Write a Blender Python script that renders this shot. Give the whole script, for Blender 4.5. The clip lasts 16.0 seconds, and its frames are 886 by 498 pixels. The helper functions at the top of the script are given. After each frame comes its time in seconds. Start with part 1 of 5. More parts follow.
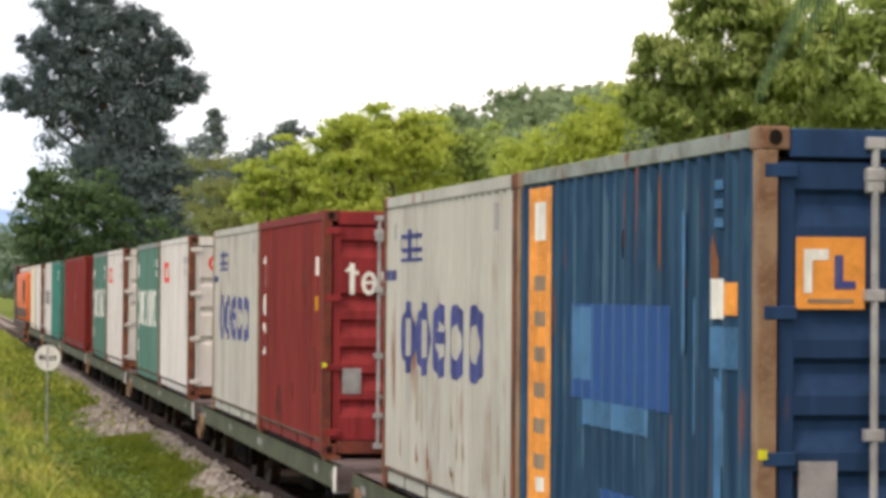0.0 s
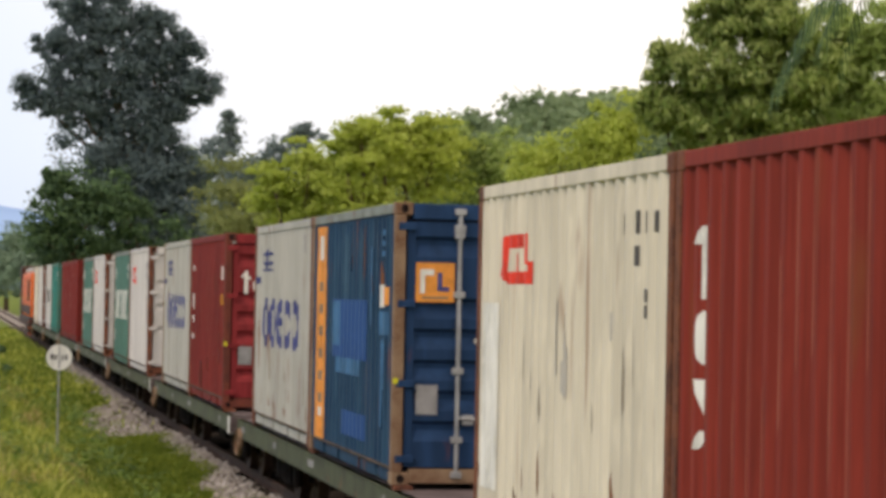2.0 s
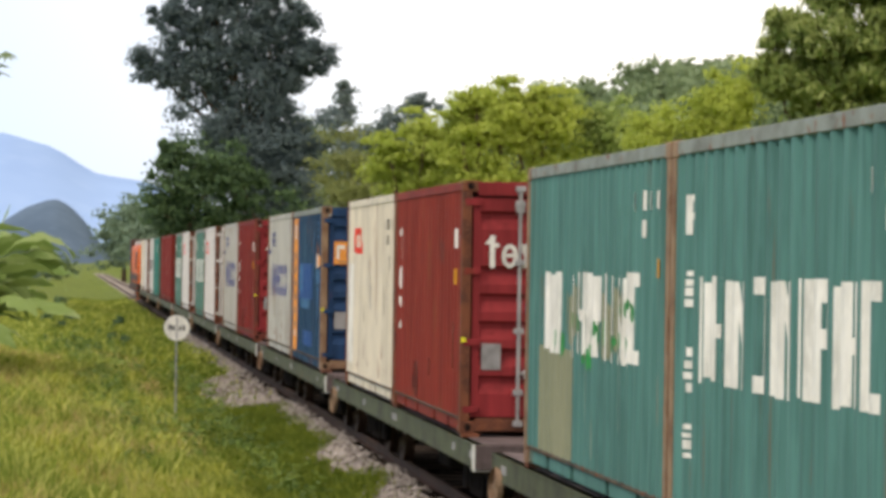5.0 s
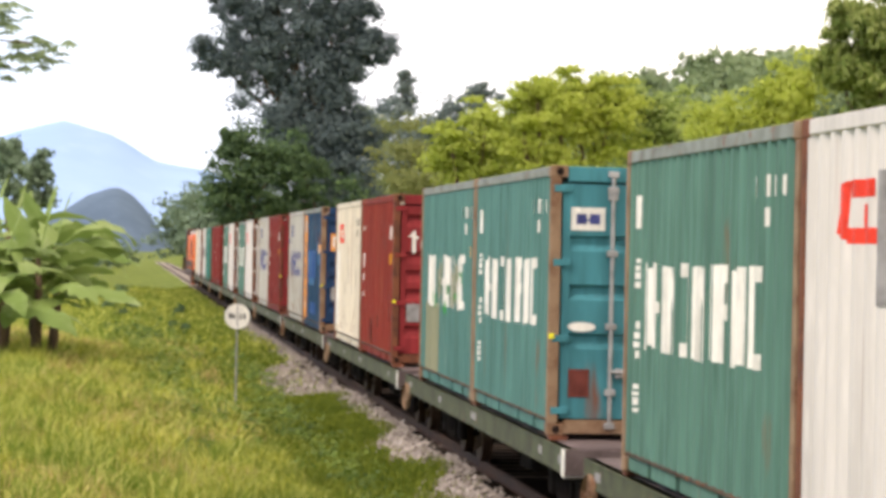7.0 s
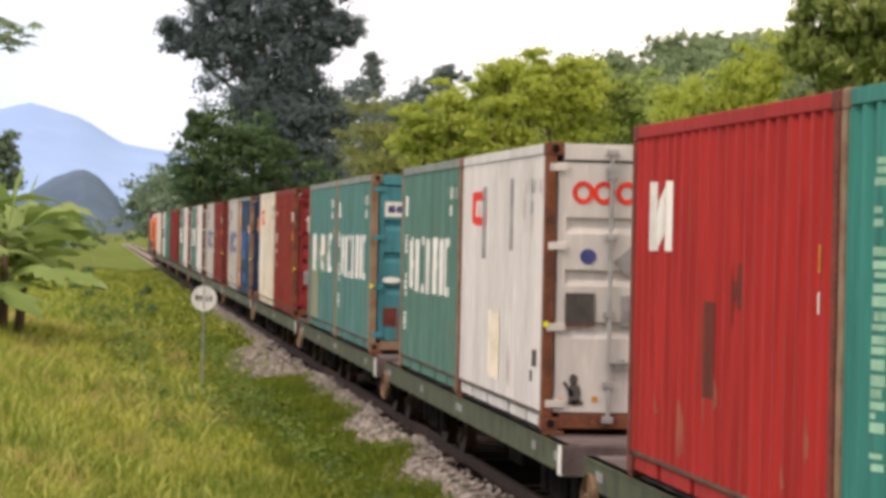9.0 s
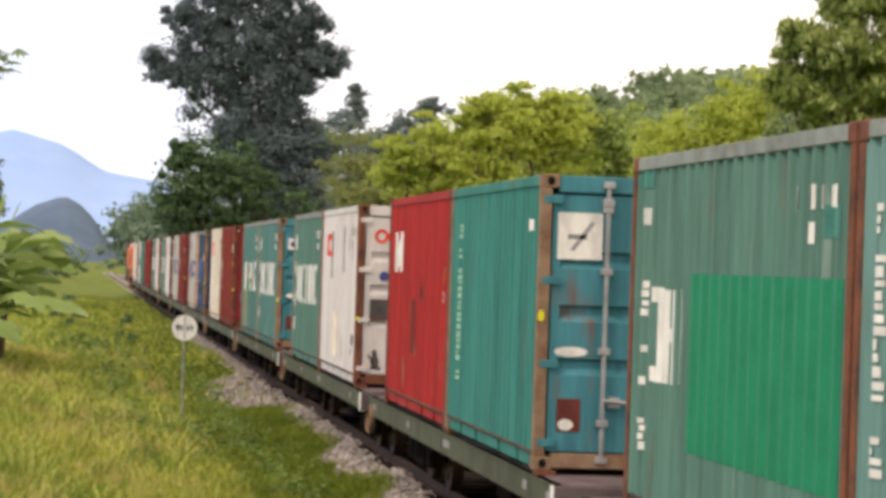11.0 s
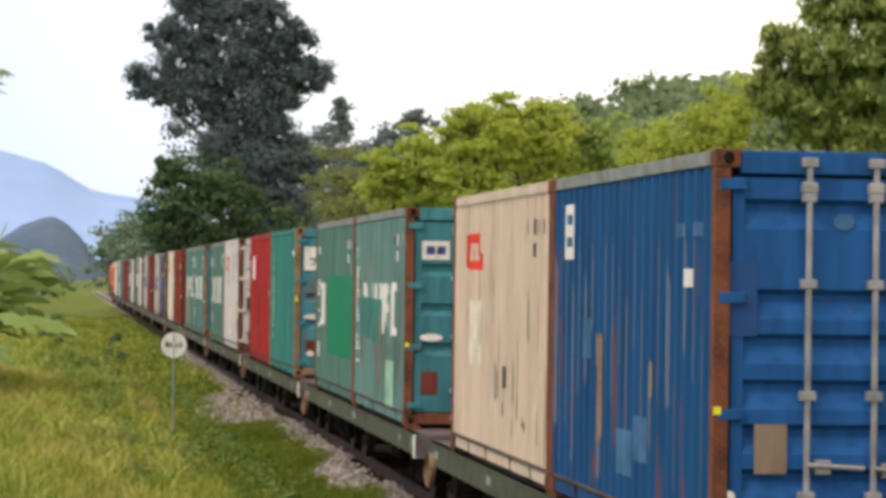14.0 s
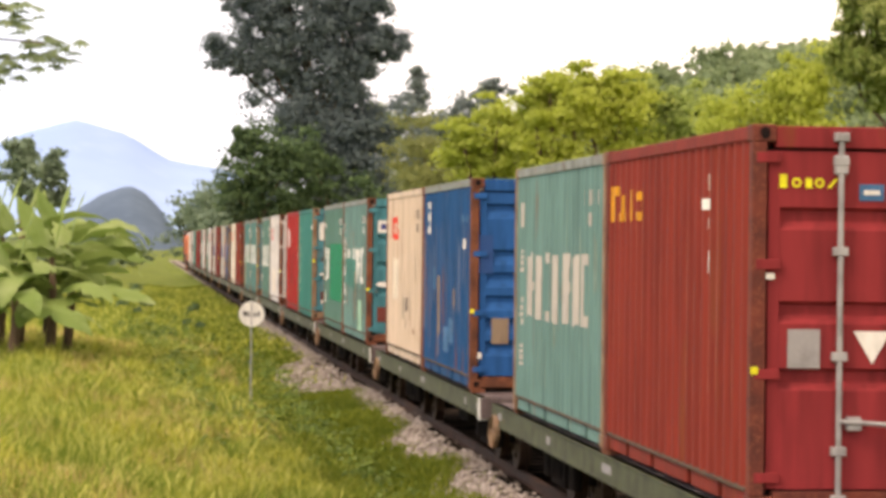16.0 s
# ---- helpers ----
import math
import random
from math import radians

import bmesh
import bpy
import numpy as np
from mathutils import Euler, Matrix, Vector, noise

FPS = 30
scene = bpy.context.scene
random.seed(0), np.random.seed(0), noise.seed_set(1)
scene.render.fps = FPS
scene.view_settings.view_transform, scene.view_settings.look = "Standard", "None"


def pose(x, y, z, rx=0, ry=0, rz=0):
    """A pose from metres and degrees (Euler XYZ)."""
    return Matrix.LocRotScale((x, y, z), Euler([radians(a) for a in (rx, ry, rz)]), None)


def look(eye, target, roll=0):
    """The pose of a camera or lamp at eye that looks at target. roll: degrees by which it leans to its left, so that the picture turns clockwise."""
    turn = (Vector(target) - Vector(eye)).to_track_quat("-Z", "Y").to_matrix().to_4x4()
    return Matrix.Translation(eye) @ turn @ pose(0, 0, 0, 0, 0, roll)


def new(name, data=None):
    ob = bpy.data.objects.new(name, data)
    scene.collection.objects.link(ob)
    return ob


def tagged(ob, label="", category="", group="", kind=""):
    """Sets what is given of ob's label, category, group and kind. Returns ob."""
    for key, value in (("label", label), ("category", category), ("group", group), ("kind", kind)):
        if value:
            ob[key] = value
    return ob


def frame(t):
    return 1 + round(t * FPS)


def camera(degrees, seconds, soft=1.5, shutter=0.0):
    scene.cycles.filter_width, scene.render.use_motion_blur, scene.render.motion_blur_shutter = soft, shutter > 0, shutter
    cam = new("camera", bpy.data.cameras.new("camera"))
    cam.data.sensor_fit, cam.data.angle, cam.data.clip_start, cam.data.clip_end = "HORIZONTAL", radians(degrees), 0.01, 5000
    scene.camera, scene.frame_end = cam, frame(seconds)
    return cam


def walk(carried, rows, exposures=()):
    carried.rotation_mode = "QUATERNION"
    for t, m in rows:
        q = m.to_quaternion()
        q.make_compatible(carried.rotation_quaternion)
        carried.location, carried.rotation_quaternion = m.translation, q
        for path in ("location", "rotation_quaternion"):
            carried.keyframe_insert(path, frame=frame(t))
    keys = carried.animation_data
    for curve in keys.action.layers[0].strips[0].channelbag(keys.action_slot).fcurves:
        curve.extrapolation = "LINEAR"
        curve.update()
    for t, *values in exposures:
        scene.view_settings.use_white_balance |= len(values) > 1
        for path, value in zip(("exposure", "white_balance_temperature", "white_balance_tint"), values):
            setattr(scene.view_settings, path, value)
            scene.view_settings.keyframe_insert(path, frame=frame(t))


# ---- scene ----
# The eye stands still beside a straight railway; x is across the track, y along it, z = 0 is the top of the rail.
cam = camera(17.45, 16.0, soft=3.9)
EYE = (0.0, 0.0, 2.764)


def aim(yaw, pitch, roll):
    a, p = radians(yaw), radians(pitch)
    way = Vector((math.sin(a) * math.cos(p), math.cos(a) * math.cos(p), math.sin(p)))
    return look(EYE, Vector(EYE) + way * 10, roll)


# seconds, yaw to the right of the track, pitch, lean
walk(cam, [(t, aim(a, p, r)) for t, a, p, r in (
    (0.0, 9.986, 0.797, 0.464), (0.5, 9.793, 1.219, 1.097), (1.0, 9.796, 1.134, 1.194), (1.5, 9.544, 1.199, 0.689),
    (2.0, 9.736, 0.876, 1.142), (2.5, 10.211, 0.998, 1.013), (3.0, 10.152, 0.761, 0.6), (3.5, 10.055, 0.691, 0.992),
    (4.0, 8.839, 0.049, 0.979), (4.5, 8.097, 0.003, 0.817), (5.0, 7.453, 0.23, 0.897), (5.2, 7.319, -0.078, 0.8),
    (6.2, 6.65, -0.04, 1.0), (7.3, 6.195, 0.009, 1.179), (7.5, 6.247, -0.201, 1.265), (8.0, 6.726, 0.1, 1.313),
    (8.5, 6.834, -0.61, 0.861), (9.0, 6.923, -0.337, 1.182), (9.2, 7.199, 0.07, 1.184), (10.2, 7.28, 0.22, 1.6),
    (11.3, 7.276, 0.344, 1.952), (11.5, 6.899, 0.353, 1.501), (12.0, 7.161, 1.026, 1.696), (12.5, 7.227, 0.886, 1.818),
    (13.0, 7.15, 0.724, 1.254), (13.5, 7.718, 0.962, 1.078), (14.0, 7.509, 0.558, 0.766), (14.5, 7.008, 0.556, 0.513),
    (15.0, 6.696, 0.432, 0.479), (15.5, 6.224, 0.131, 0.503), (16.0, 5.988, -0.08, 0.648))],
    exposures=((0.0, 0.64, 7500, 16), (0.5, 0.4, 7500, 16), (1.0, 0.26, 7500, 16), (1.5, 0.2, 7500, 16), (2.5, 0.32, 7450, 15), (3.0, 0.38, 7450, 15), (3.5, 0.42, 7450, 15), (4.0, 0.26, 7400, 14), (5.0, 0.46, 7400, 14), (7.3, 0.92, 7700, 20), (7.5, 0.9, 7800, 22), (8.0, 0.66, 7800, 22),
               (9.2, 0.56, 7700, 20), (11.5, 0.62, 7800, 20), (12.0, 0.14, 7700, 19), (12.5, 0.42, 7500, 15), (13.0, 0.6, 7500, 15), (13.5, 0.38, 7400, 15), (14.5, 0.5, 7700, 17), (15.0, 0.44, 7800, 18), (15.5, 0.66, 8300, 21), (16.0, 0.9, 8700, 23)))

# where the front of the wagon with index 0 is along the track
RUN = (
    (0.0, 58.71), (0.5, 61.84), (1.0, 64.81), (1.5, 67.9), (2.0, 70.93), (2.5, 74.1), (3.0, 77.26), (3.5, 80.42), (4.0, 83.64),
    (4.5, 86.93), (5.0, 90.51), (5.2, 92.0), (7.3, 107.03), (7.5, 108.47), (8.0, 112.06), (8.5, 115.78), (9.0, 119.51),
    (9.2, 121.01), (11.3, 137.63), (11.5, 139.3), (12.0, 143.47), (12.5, 147.5), (13.0, 151.73), (13.5, 155.96), (14.0, 160.53),
    (14.5, 165.0), (15.0, 169.29), (15.5, 173.65), (16.0, 178.08))
PITCH, L, WID, HGT, GAP, DECK = 16.343, 6.058, 2.438, 2.591, 0.051, 1.0
TRACK = 4.032 + WID / 2

# ---- sky and light: bright overcast ----
world = bpy.data.worlds.new("overcast_sky")
scene.world = world
world.use_nodes = True
nt = world.node_tree
nt.nodes.clear()
sky = nt.nodes.new("ShaderNodeTexSky")
sky.sky_type, sky.sun_disc = "NISHITA", False
sky.sun_elevation, sky.sun_rotation = radians(46), radians(-117)
mul = nt.nodes.new("ShaderNodeVectorMath")
mul.operation = "SCALE"
mul.inputs[3].default_value = 0.10
nt.links.new(sky.outputs[0], mul.inputs[0])
tc = nt.nodes.new("ShaderNodeTexCoord")
sep = nt.nodes.new("ShaderNodeSeparateXYZ")
nt.links.new(tc.outputs["Generated"], sep.inputs[0])
ramp = nt.nodes.new("ShaderNodeValToRGB")
ramp.color_ramp.elements[0].position, ramp.color_ramp.elements[0].color = 0.0, (0.50, 0.68, 0.98, 1)
ramp.color_ramp.elements[1].position, ramp.color_ramp.elements[1].color = 0.30, (1.0, 1.0, 1.0, 1)
side_ramp = nt.nodes.new("ShaderNodeMath")
side_ramp.operation = "MULTIPLY_ADD"
side_ramp.inputs[1].default_value = 1.0
nt.links.new(sep.outputs["X"], side_ramp.inputs[0])
nt.links.new(sep.outputs["Z"], side_ramp.inputs[2])
nt.links.new(side_ramp.outputs[0], ramp.inputs[0])
mix = nt.nodes.new("ShaderNodeMix")
mix.data_type = "RGBA"
mix.inputs["Factor"].default_value = 0.80
nt.links.new(mul.outputs[0], mix.inputs["A"])
nt.links.new(ramp.outputs[0], mix.inputs["B"])
bg = nt.nodes.new("ShaderNodeBackground")
bg.inputs["Strength"].default_value = 1.12
nt.links.new(mix.outputs["Result"], bg.inputs["Color"])
out = nt.nodes.new("ShaderNodeOutputWorld")
nt.links.new(bg.outputs[0], out.inputs[0])
sun_data = bpy.data.lights.new("sun", "SUN")
sun_data.energy, sun_data.angle, sun_data.color = 1.4, radians(20), (1.0, 0.96, 0.9)
sun = new("sun", sun_data)
sun.matrix_world = look((-40, -20, 46), (0, 0, 0))


# ---- materials ----
def lin(r, g, b):
    return tuple(((c / 255 + 0.055) / 1.055) ** 2.4 if c > 10 else c / 255 / 12.92 for c in (r, g, b)) + (1,)


def surface(name, base, rough=0.6, metal=0.0, dark=None, light=None, scale=3.0, stretch=(1, 1, 1), amount=0.5, rust=None,
            rust_amount=0.0, bump=0.1, fine=30.0, random=0.0, island=False, transl=0.0, spec=0.15, streak=0.0):
    """A worn surface: base colour with two scales of variation, optional rust streaks, fold-shading streaks and bump.
    """
    m = bpy.data.materials.new(name)
    m.use_nodes = True
    t = m.node_tree
    n, l = t.nodes, t.links
    p = n["Principled BSDF"]
    p.inputs["Roughness"].default_value, p.inputs["Metallic"].default_value = rough, metal
    p.inputs["Specular IOR Level"].default_value = spec
    co, mp, info = n.new("ShaderNodeTexCoord"), n.new("ShaderNodeMapping"), n.new("ShaderNodeObjectInfo")
    mp.inputs["Scale"].default_value = stretch
    off = n.new("ShaderNodeMath")
    off.operation, off.inputs[1].default_value = "MULTIPLY", 37.0
    l.new(info.outputs["Random"], off.inputs[0])
    l.new(co.outputs["Object"], mp.inputs["Vector"])
    l.new(off.outputs[0], mp.inputs["Location"])

    def noise_at(s, detail=4.0):
        t3 = n.new("ShaderNodeTexNoise")
        t3.inputs["Scale"].default_value, t3.inputs["Detail"].default_value = s, detail
        l.new(mp.outputs[0], t3.inputs["Vector"])
        return t3.outputs["Fac"]

    def blend(a, b, fac):
        x = n.new("ShaderNodeMix")
        x.data_type = "RGBA"
        for sock, v in (("A", a), ("B", b)):
            if isinstance(v, tuple):
                x.inputs[sock].default_value = v
            else:
                l.new(v, x.inputs[sock])
        l.new(fac, x.inputs["Factor"])
        return x.outputs["Result"]

    def window(v, lo, hi, top=1.0):
        r = n.new("ShaderNodeMapRange")
        r.inputs["From Min"].default_value, r.inputs["From Max"].default_value, r.inputs["To Max"].default_value = lo, hi, top
        l.new(v, r.inputs["Value"])
        return r.outputs["Result"]

    dark = dark or tuple(c * 0.6 for c in base[:3]) + (1,)
    light = light or tuple(min(1, c * 1.25) for c in base[:3]) + (1,)
    big, small = noise_at(scale), noise_at(fine, 3.0)
    col = blend(dark, base, window(big, 0.5 - 0.3 * (1.1 - amount), 0.5 + 0.12, 1.0)) if amount else base
    col = blend(col, light, window(small, 0.5, 0.8, 0.55))
    # dark and light streaks paint in the shading of wall folds, plus rust runs
    if streak:
        mp2 = n.new("ShaderNodeMapping")
        mp2.inputs["Scale"].default_value = (0.3, 1, 0.035)
        l.new(co.outputs["Object"], mp2.inputs["Vector"])
        l.new(off.outputs[0], mp2.inputs["Location"])
        for s, hi, c in ((11.0, streak, dark), (29.0, streak * 0.8, tuple(v * 0.7 for v in dark[:3]) + (1,)), (17.0, streak * 0.6, light)):
            t3 = n.new("ShaderNodeTexNoise")
            t3.inputs["Scale"].default_value = s
            l.new(mp2.outputs[0], t3.inputs["Vector"])
            col = blend(col, c, window(t3.outputs["Fac"], 0.5, 0.68, hi))
        if rust:
            t3 = n.new("ShaderNodeTexNoise")
            t3.inputs["Scale"].default_value = 14.0
            l.new(mp2.outputs[0], t3.inputs["Vector"])
            col = blend(col, rust, window(t3.outputs["Fac"], 0.70 - 0.12 * rust_amount, 0.80 - 0.12 * rust_amount, 0.6))
    if random or island:
        src = info.outputs["Random"]
        if island:
            g = n.new("ShaderNodeNewGeometry")
            src = g.outputs["Random Per Island"]
        col = blend(col, light, window(src, 0.45, 1.0, random or 0.7))
        col = blend(col, dark, window(src, 0.5, 0.0, random or 0.7))
    if rust:
        col = blend(col, rust, window(noise_at(scale * 1.7, 6.0), 0.68 - 0.2 * rust_amount, 0.78 - 0.2 * rust_amount, 0.85))
    if isinstance(col, tuple):
        p.inputs["Base Color"].default_value = col
    else:
        l.new(col, p.inputs["Base Color"])
    if bump:
        b = n.new("ShaderNodeBump")
        b.inputs["Strength"].default_value, b.inputs["Distance"].default_value = bump, 0.01
        l.new(small, b.inputs["Height"])
        l.new(b.outputs[0], p.inputs["Normal"])
    if transl:
        tr, ms = n.new("ShaderNodeBsdfTranslucent"), n.new("ShaderNodeMixShader")
        l.new(col, tr.inputs["Color"]) if not isinstance(col, tuple) else None
        ms.inputs[0].default_value = transl
        l.new(p.outputs[0], ms.inputs[1])
        l.new(tr.outputs[0], ms.inputs[2])
        l.new(ms.outputs[0], n["Material Output"].inputs["Surface"])
    return m


RUST = lin(122, 66, 38)


def paint(name, rgb, rust=0.2, amount=0.6, fade=None, streak=0.7):
    """Weathered container paint with streaks that run down the wall and add painted fold shading."""
    return surface(name, lin(*rgb), 0.72, 0, dark=tuple(c * 0.72 for c in lin(*rgb)[:3]) + (1,), light=lin(*fade) if fade else None,
                   scale=1.6, stretch=(1, 1, 0.22), amount=amount, rust=RUST, rust_amount=rust, bump=0.06, fine=14, spec=0.16, streak=streak)


M = {
    "cosco": paint("grey_paint", (176, 172, 161), 0.3, amount=0.3, streak=0.16), "cream": paint("cream_paint", (214, 202, 180), 0.15, amount=0.3, streak=0.16),
    "white": paint("white_paint", (204, 197, 190), 0.16, amount=0.3, streak=0.16), "beige": paint("beige_paint", (207, 184, 160), 0.16, amount=0.3, streak=0.16),
    "blue": paint("navy_paint", (30, 62, 88), 0.25, fade=(58, 92, 112)), "royal": paint("blue_paint", (10, 74, 118), 0.25),
    "red": paint("oxide_red_paint", (126, 44, 38), 0.14), "brick": paint("brown_red_paint", (132, 48, 36), 0.22),
    "scarlet": paint("red_paint", (168, 44, 39), 0.06), "teal": paint("teal_paint", (80, 124, 116), 0.08),
    "sage": paint("faded_green_paint", (98, 134, 126), 0.2), "moss": paint("dull_green_paint", (84, 122, 108), 0.1),
    "ever": paint("green_paint", (48, 124, 112), 0.08), "teal_door": paint("blue_green_paint", (62, 128, 136), 0.1),
    "maroon": paint("maroon_door_paint", (142, 48, 50), 0.06), "royal_door": paint("bright_blue_door_paint", (26, 88, 146), 0.08),
    "rust": surface("rusted_steel", lin(120, 70, 48), 0.8, dark=lin(78, 48, 38), light=lin(146, 98, 74), scale=5, fine=40, spec=0.2),
    "rust_red": surface("rusted_red_steel", lin(114, 56, 44), 0.8, dark=lin(84, 44, 38), light=lin(150, 90, 66), scale=5, fine=40, spec=0.2),
    "tan": surface("weathered_tan_steel", lin(142, 116, 92), 0.75, dark=lin(110, 78, 58), scale=4, fine=40, spec=0.2),
    "grey_rail": surface("chalky_grey_green_steel", lin(132, 138, 130), 0.7, dark=lin(104, 104, 96), scale=4, rust=RUST, rust_amount=0.4, spec=0.2),
    "zinc": surface("galvanised_steel", lin(168, 166, 164), 0.5, 0.4, scale=6, fine=60),
    "hole": surface("dark_opening", lin(34, 26, 24), 0.9, scale=4, spec=0.1),
    "m_white": surface("white_marking", lin(228, 223, 213), 0.6, dark=lin(190, 186, 176), scale=5, stretch=(1, 1, 0.3)),
    "m_grey": surface("grey_marking", lin(150, 146, 144), 0.7, scale=5), "m_black": surface("black_marking", lin(84, 79, 76), 0.7, scale=5),
    "m_navy": surface("navy_marking", lin(66, 72, 124), 0.65, light=lin(110, 112, 150), scale=5, stretch=(1, 1, 0.3)),
    "m_red": surface("red_marking", lin(232, 66, 48), 0.55, scale=5), "m_orange": surface("orange_marking", lin(232, 150, 70), 0.55, scale=5),
    "m_amber": surface("amber_marking", lin(214, 146, 40), 0.55, scale=5), "m_yellow": surface("yellow_marking", lin(236, 226, 60), 0.55, scale=5),
    "m_weather": surface("bared_grey_primer", lin(100, 116, 106), 0.85, dark=lin(86, 94, 84), scale=5, stretch=(1, 1, 0.3)),
    "m_stain": surface("grey_stain", lin(182, 174, 162), 0.7, dark=lin(164, 156, 146), scale=5, stretch=(1, 1, 0.3)),
    "m_green": surface("green_patch_paint", lin(0, 124, 88), 0.5, dark=lin(2, 114, 80), scale=3),
    "m_teal": surface("teal_patch_paint", lin(64, 126, 112), 0.55, scale=3), "m_mint": surface("mint_patch_paint", lin(150, 192, 164), 0.6, scale=3),
    "m_blue": surface("blue_patch_paint", lin(40, 76, 126), 0.5, dark=lin(36, 70, 118), scale=3, stretch=(1, 1, 0.4)),
    "m_pale": surface("pale_blue_patch_paint", lin(66, 110, 146), 0.55, scale=3), "m_cream": surface("cream_patch_paint", lin(226, 212, 190), 0.6, scale=3),
    "w_blue": surface("chalked_blue_paint", lin(84, 104, 130), 0.85, dark=lin(104, 98, 104), scale=6, stretch=(1, 1, 0.3)), "w_red": surface("chalked_red_paint", lin(158, 90, 72), 0.85, dark=lin(136, 62, 50), scale=6, stretch=(1, 1, 0.3)),
    "w_green": surface("chalked_green_paint", lin(116, 140, 128), 0.85, dark=lin(100, 116, 104), scale=6, stretch=(1, 1, 0.3)), "w_navy": surface("chalked_navy_paint", lin(64, 92, 108), 0.85, dark=lin(48, 78, 98), scale=6, stretch=(1, 1, 0.3)),
    "w_grey": surface("sooty_streak", lin(152, 142, 126), 0.85, dark=lin(132, 120, 104), scale=6, stretch=(1, 1, 0.3)), "w_rust": surface("rust_run", lin(132, 84, 56), 0.9, dark=lin(104, 66, 48), scale=6, stretch=(1, 1, 0.3)),
    "m_bare": surface("bared_pale_primer", lin(134, 134, 108), 0.85, dark=lin(118, 122, 100), scale=2, stretch=(1, 1, 0.25)), "m_dark": surface("dark_scraped_paint", lin(104, 52, 44), 0.85, dark=lin(88, 46, 40), scale=5, stretch=(1, 1, 0.3)),
    "m_brown": surface("bared_primer", lin(142, 122, 102), 0.8, dark=lin(120, 100, 84), scale=5, stretch=(1, 1, 0.3)),
    "m_leaf": surface("scraped_green_paint", lin(48, 138, 74), 0.7, scale=5), "m_maroon": surface("scraped_maroon", lin(112, 58, 50), 0.75, scale=5),
    "sill": surface("olive_grey_steel", lin(76, 80, 56), 0.75, dark=lin(54, 54, 40), light=lin(98, 100, 76), scale=3, rust=RUST, rust_amount=0.1, spec=0.3),
    "deck": surface("dusty_deck", lin(104, 90, 88), 0.85, dark=lin(74, 62, 60), scale=3, spec=0.2),
    "under": surface("grimy_underframe", lin(36, 30, 27), 0.9, dark=lin(22, 19, 18), scale=4, spec=0.02),
    "wheel": surface("worn_wheel_steel", lin(74, 54, 44), 0.65, 0.3, scale=5), "rail": surface("rail_steel", lin(72, 52, 42), 0.7, 0.2, dark=lin(46, 34, 28), scale=3),
    "sleeper": surface("weathered_sleeper", lin(80, 70, 62), 0.9, dark=lin(48, 42, 37), scale=4, fine=25, bump=0.4, random=0.5, spec=0.0),
    "ballast": surface("ballast_stone", lin(158, 146, 136), 0.95, dark=lin(96, 86, 78), light=lin(196, 186, 176), scale=2.2, fine=18, bump=0.6, island=True, random=0.6, spec=0.2),
    # oily dirt, with the shade beneath the train painted into the colour
    "bed": surface("oily_bed_with_train_shade", lin(28, 23, 20), 0.95, dark=lin(16, 13, 12), light=lin(44, 37, 32), scale=2.5, fine=20, bump=0.6, spec=0.0),
    # brown rust darkened by the ledge's painted shadow
    "rust_shade": surface("rusty_shadow_brown_steel", lin(88, 74, 62), 0.8, dark=lin(56, 46, 40), light=lin(120, 104, 88), scale=3, stretch=(1, 1, 0.5), rust=RUST, rust_amount=0.4, spec=0.15),
    "navy_door": paint("navy_door_paint", (34, 62, 96), 0.05),
    "earth": surface("grassy_earth", lin(100, 112, 42), 0.95, dark=lin(70, 86, 30), light=lin(134, 138, 60), scale=0.35, fine=5, bump=0.5, spec=0.1),
    "grass": surface("grass_blades", lin(178, 178, 68), 0.7, dark=lin(96, 122, 36), light=lin(228, 222, 128), scale=0.45, fine=1.6, amount=1.0, island=True, random=0.75, bump=0, transl=0.4, spec=0.2),
    "turf": surface("short_grass", lin(114, 124, 42), 0.75, dark=lin(70, 90, 26), light=lin(146, 154, 62), scale=0.5, fine=2, island=True, random=0.7, bump=0, transl=0.35, spec=0.15),
    "dry": surface("dry_grass", lin(196, 166, 104), 0.8, dark=lin(154, 132, 76), light=lin(222, 200, 150), scale=0.6, island=True, bump=0, transl=0.25, spec=0.2),
    "loco": surface("orange_locomotive_paint", lin(226, 106, 40), 0.45, scale=2), "loco_dark": surface("black_locomotive_paint", lin(70, 42, 34), 0.5, scale=2),
    "loco_grey": surface("grey_locomotive_roof", lin(190, 184, 178), 0.6, scale=2), "glass": surface("dark_cab_glass", lin(30, 34, 38), 0.12, scale=2, bump=0),
    "bark": surface("tree_bark", lin(112, 92, 76), 0.9, dark=lin(70, 58, 48), scale=2, stretch=(1, 1, 0.3), fine=12, bump=0.5, spec=0.1),
}


def leaf_mat(name, base, dark, light, transl=0.25, vary=0.6):
    return surface(name, lin(*base), 0.6, dark=lin(*dark), light=lin(*light), scale=0.25, fine=1.3, island=True, random=vary, bump=0, transl=transl, spec=0.25)


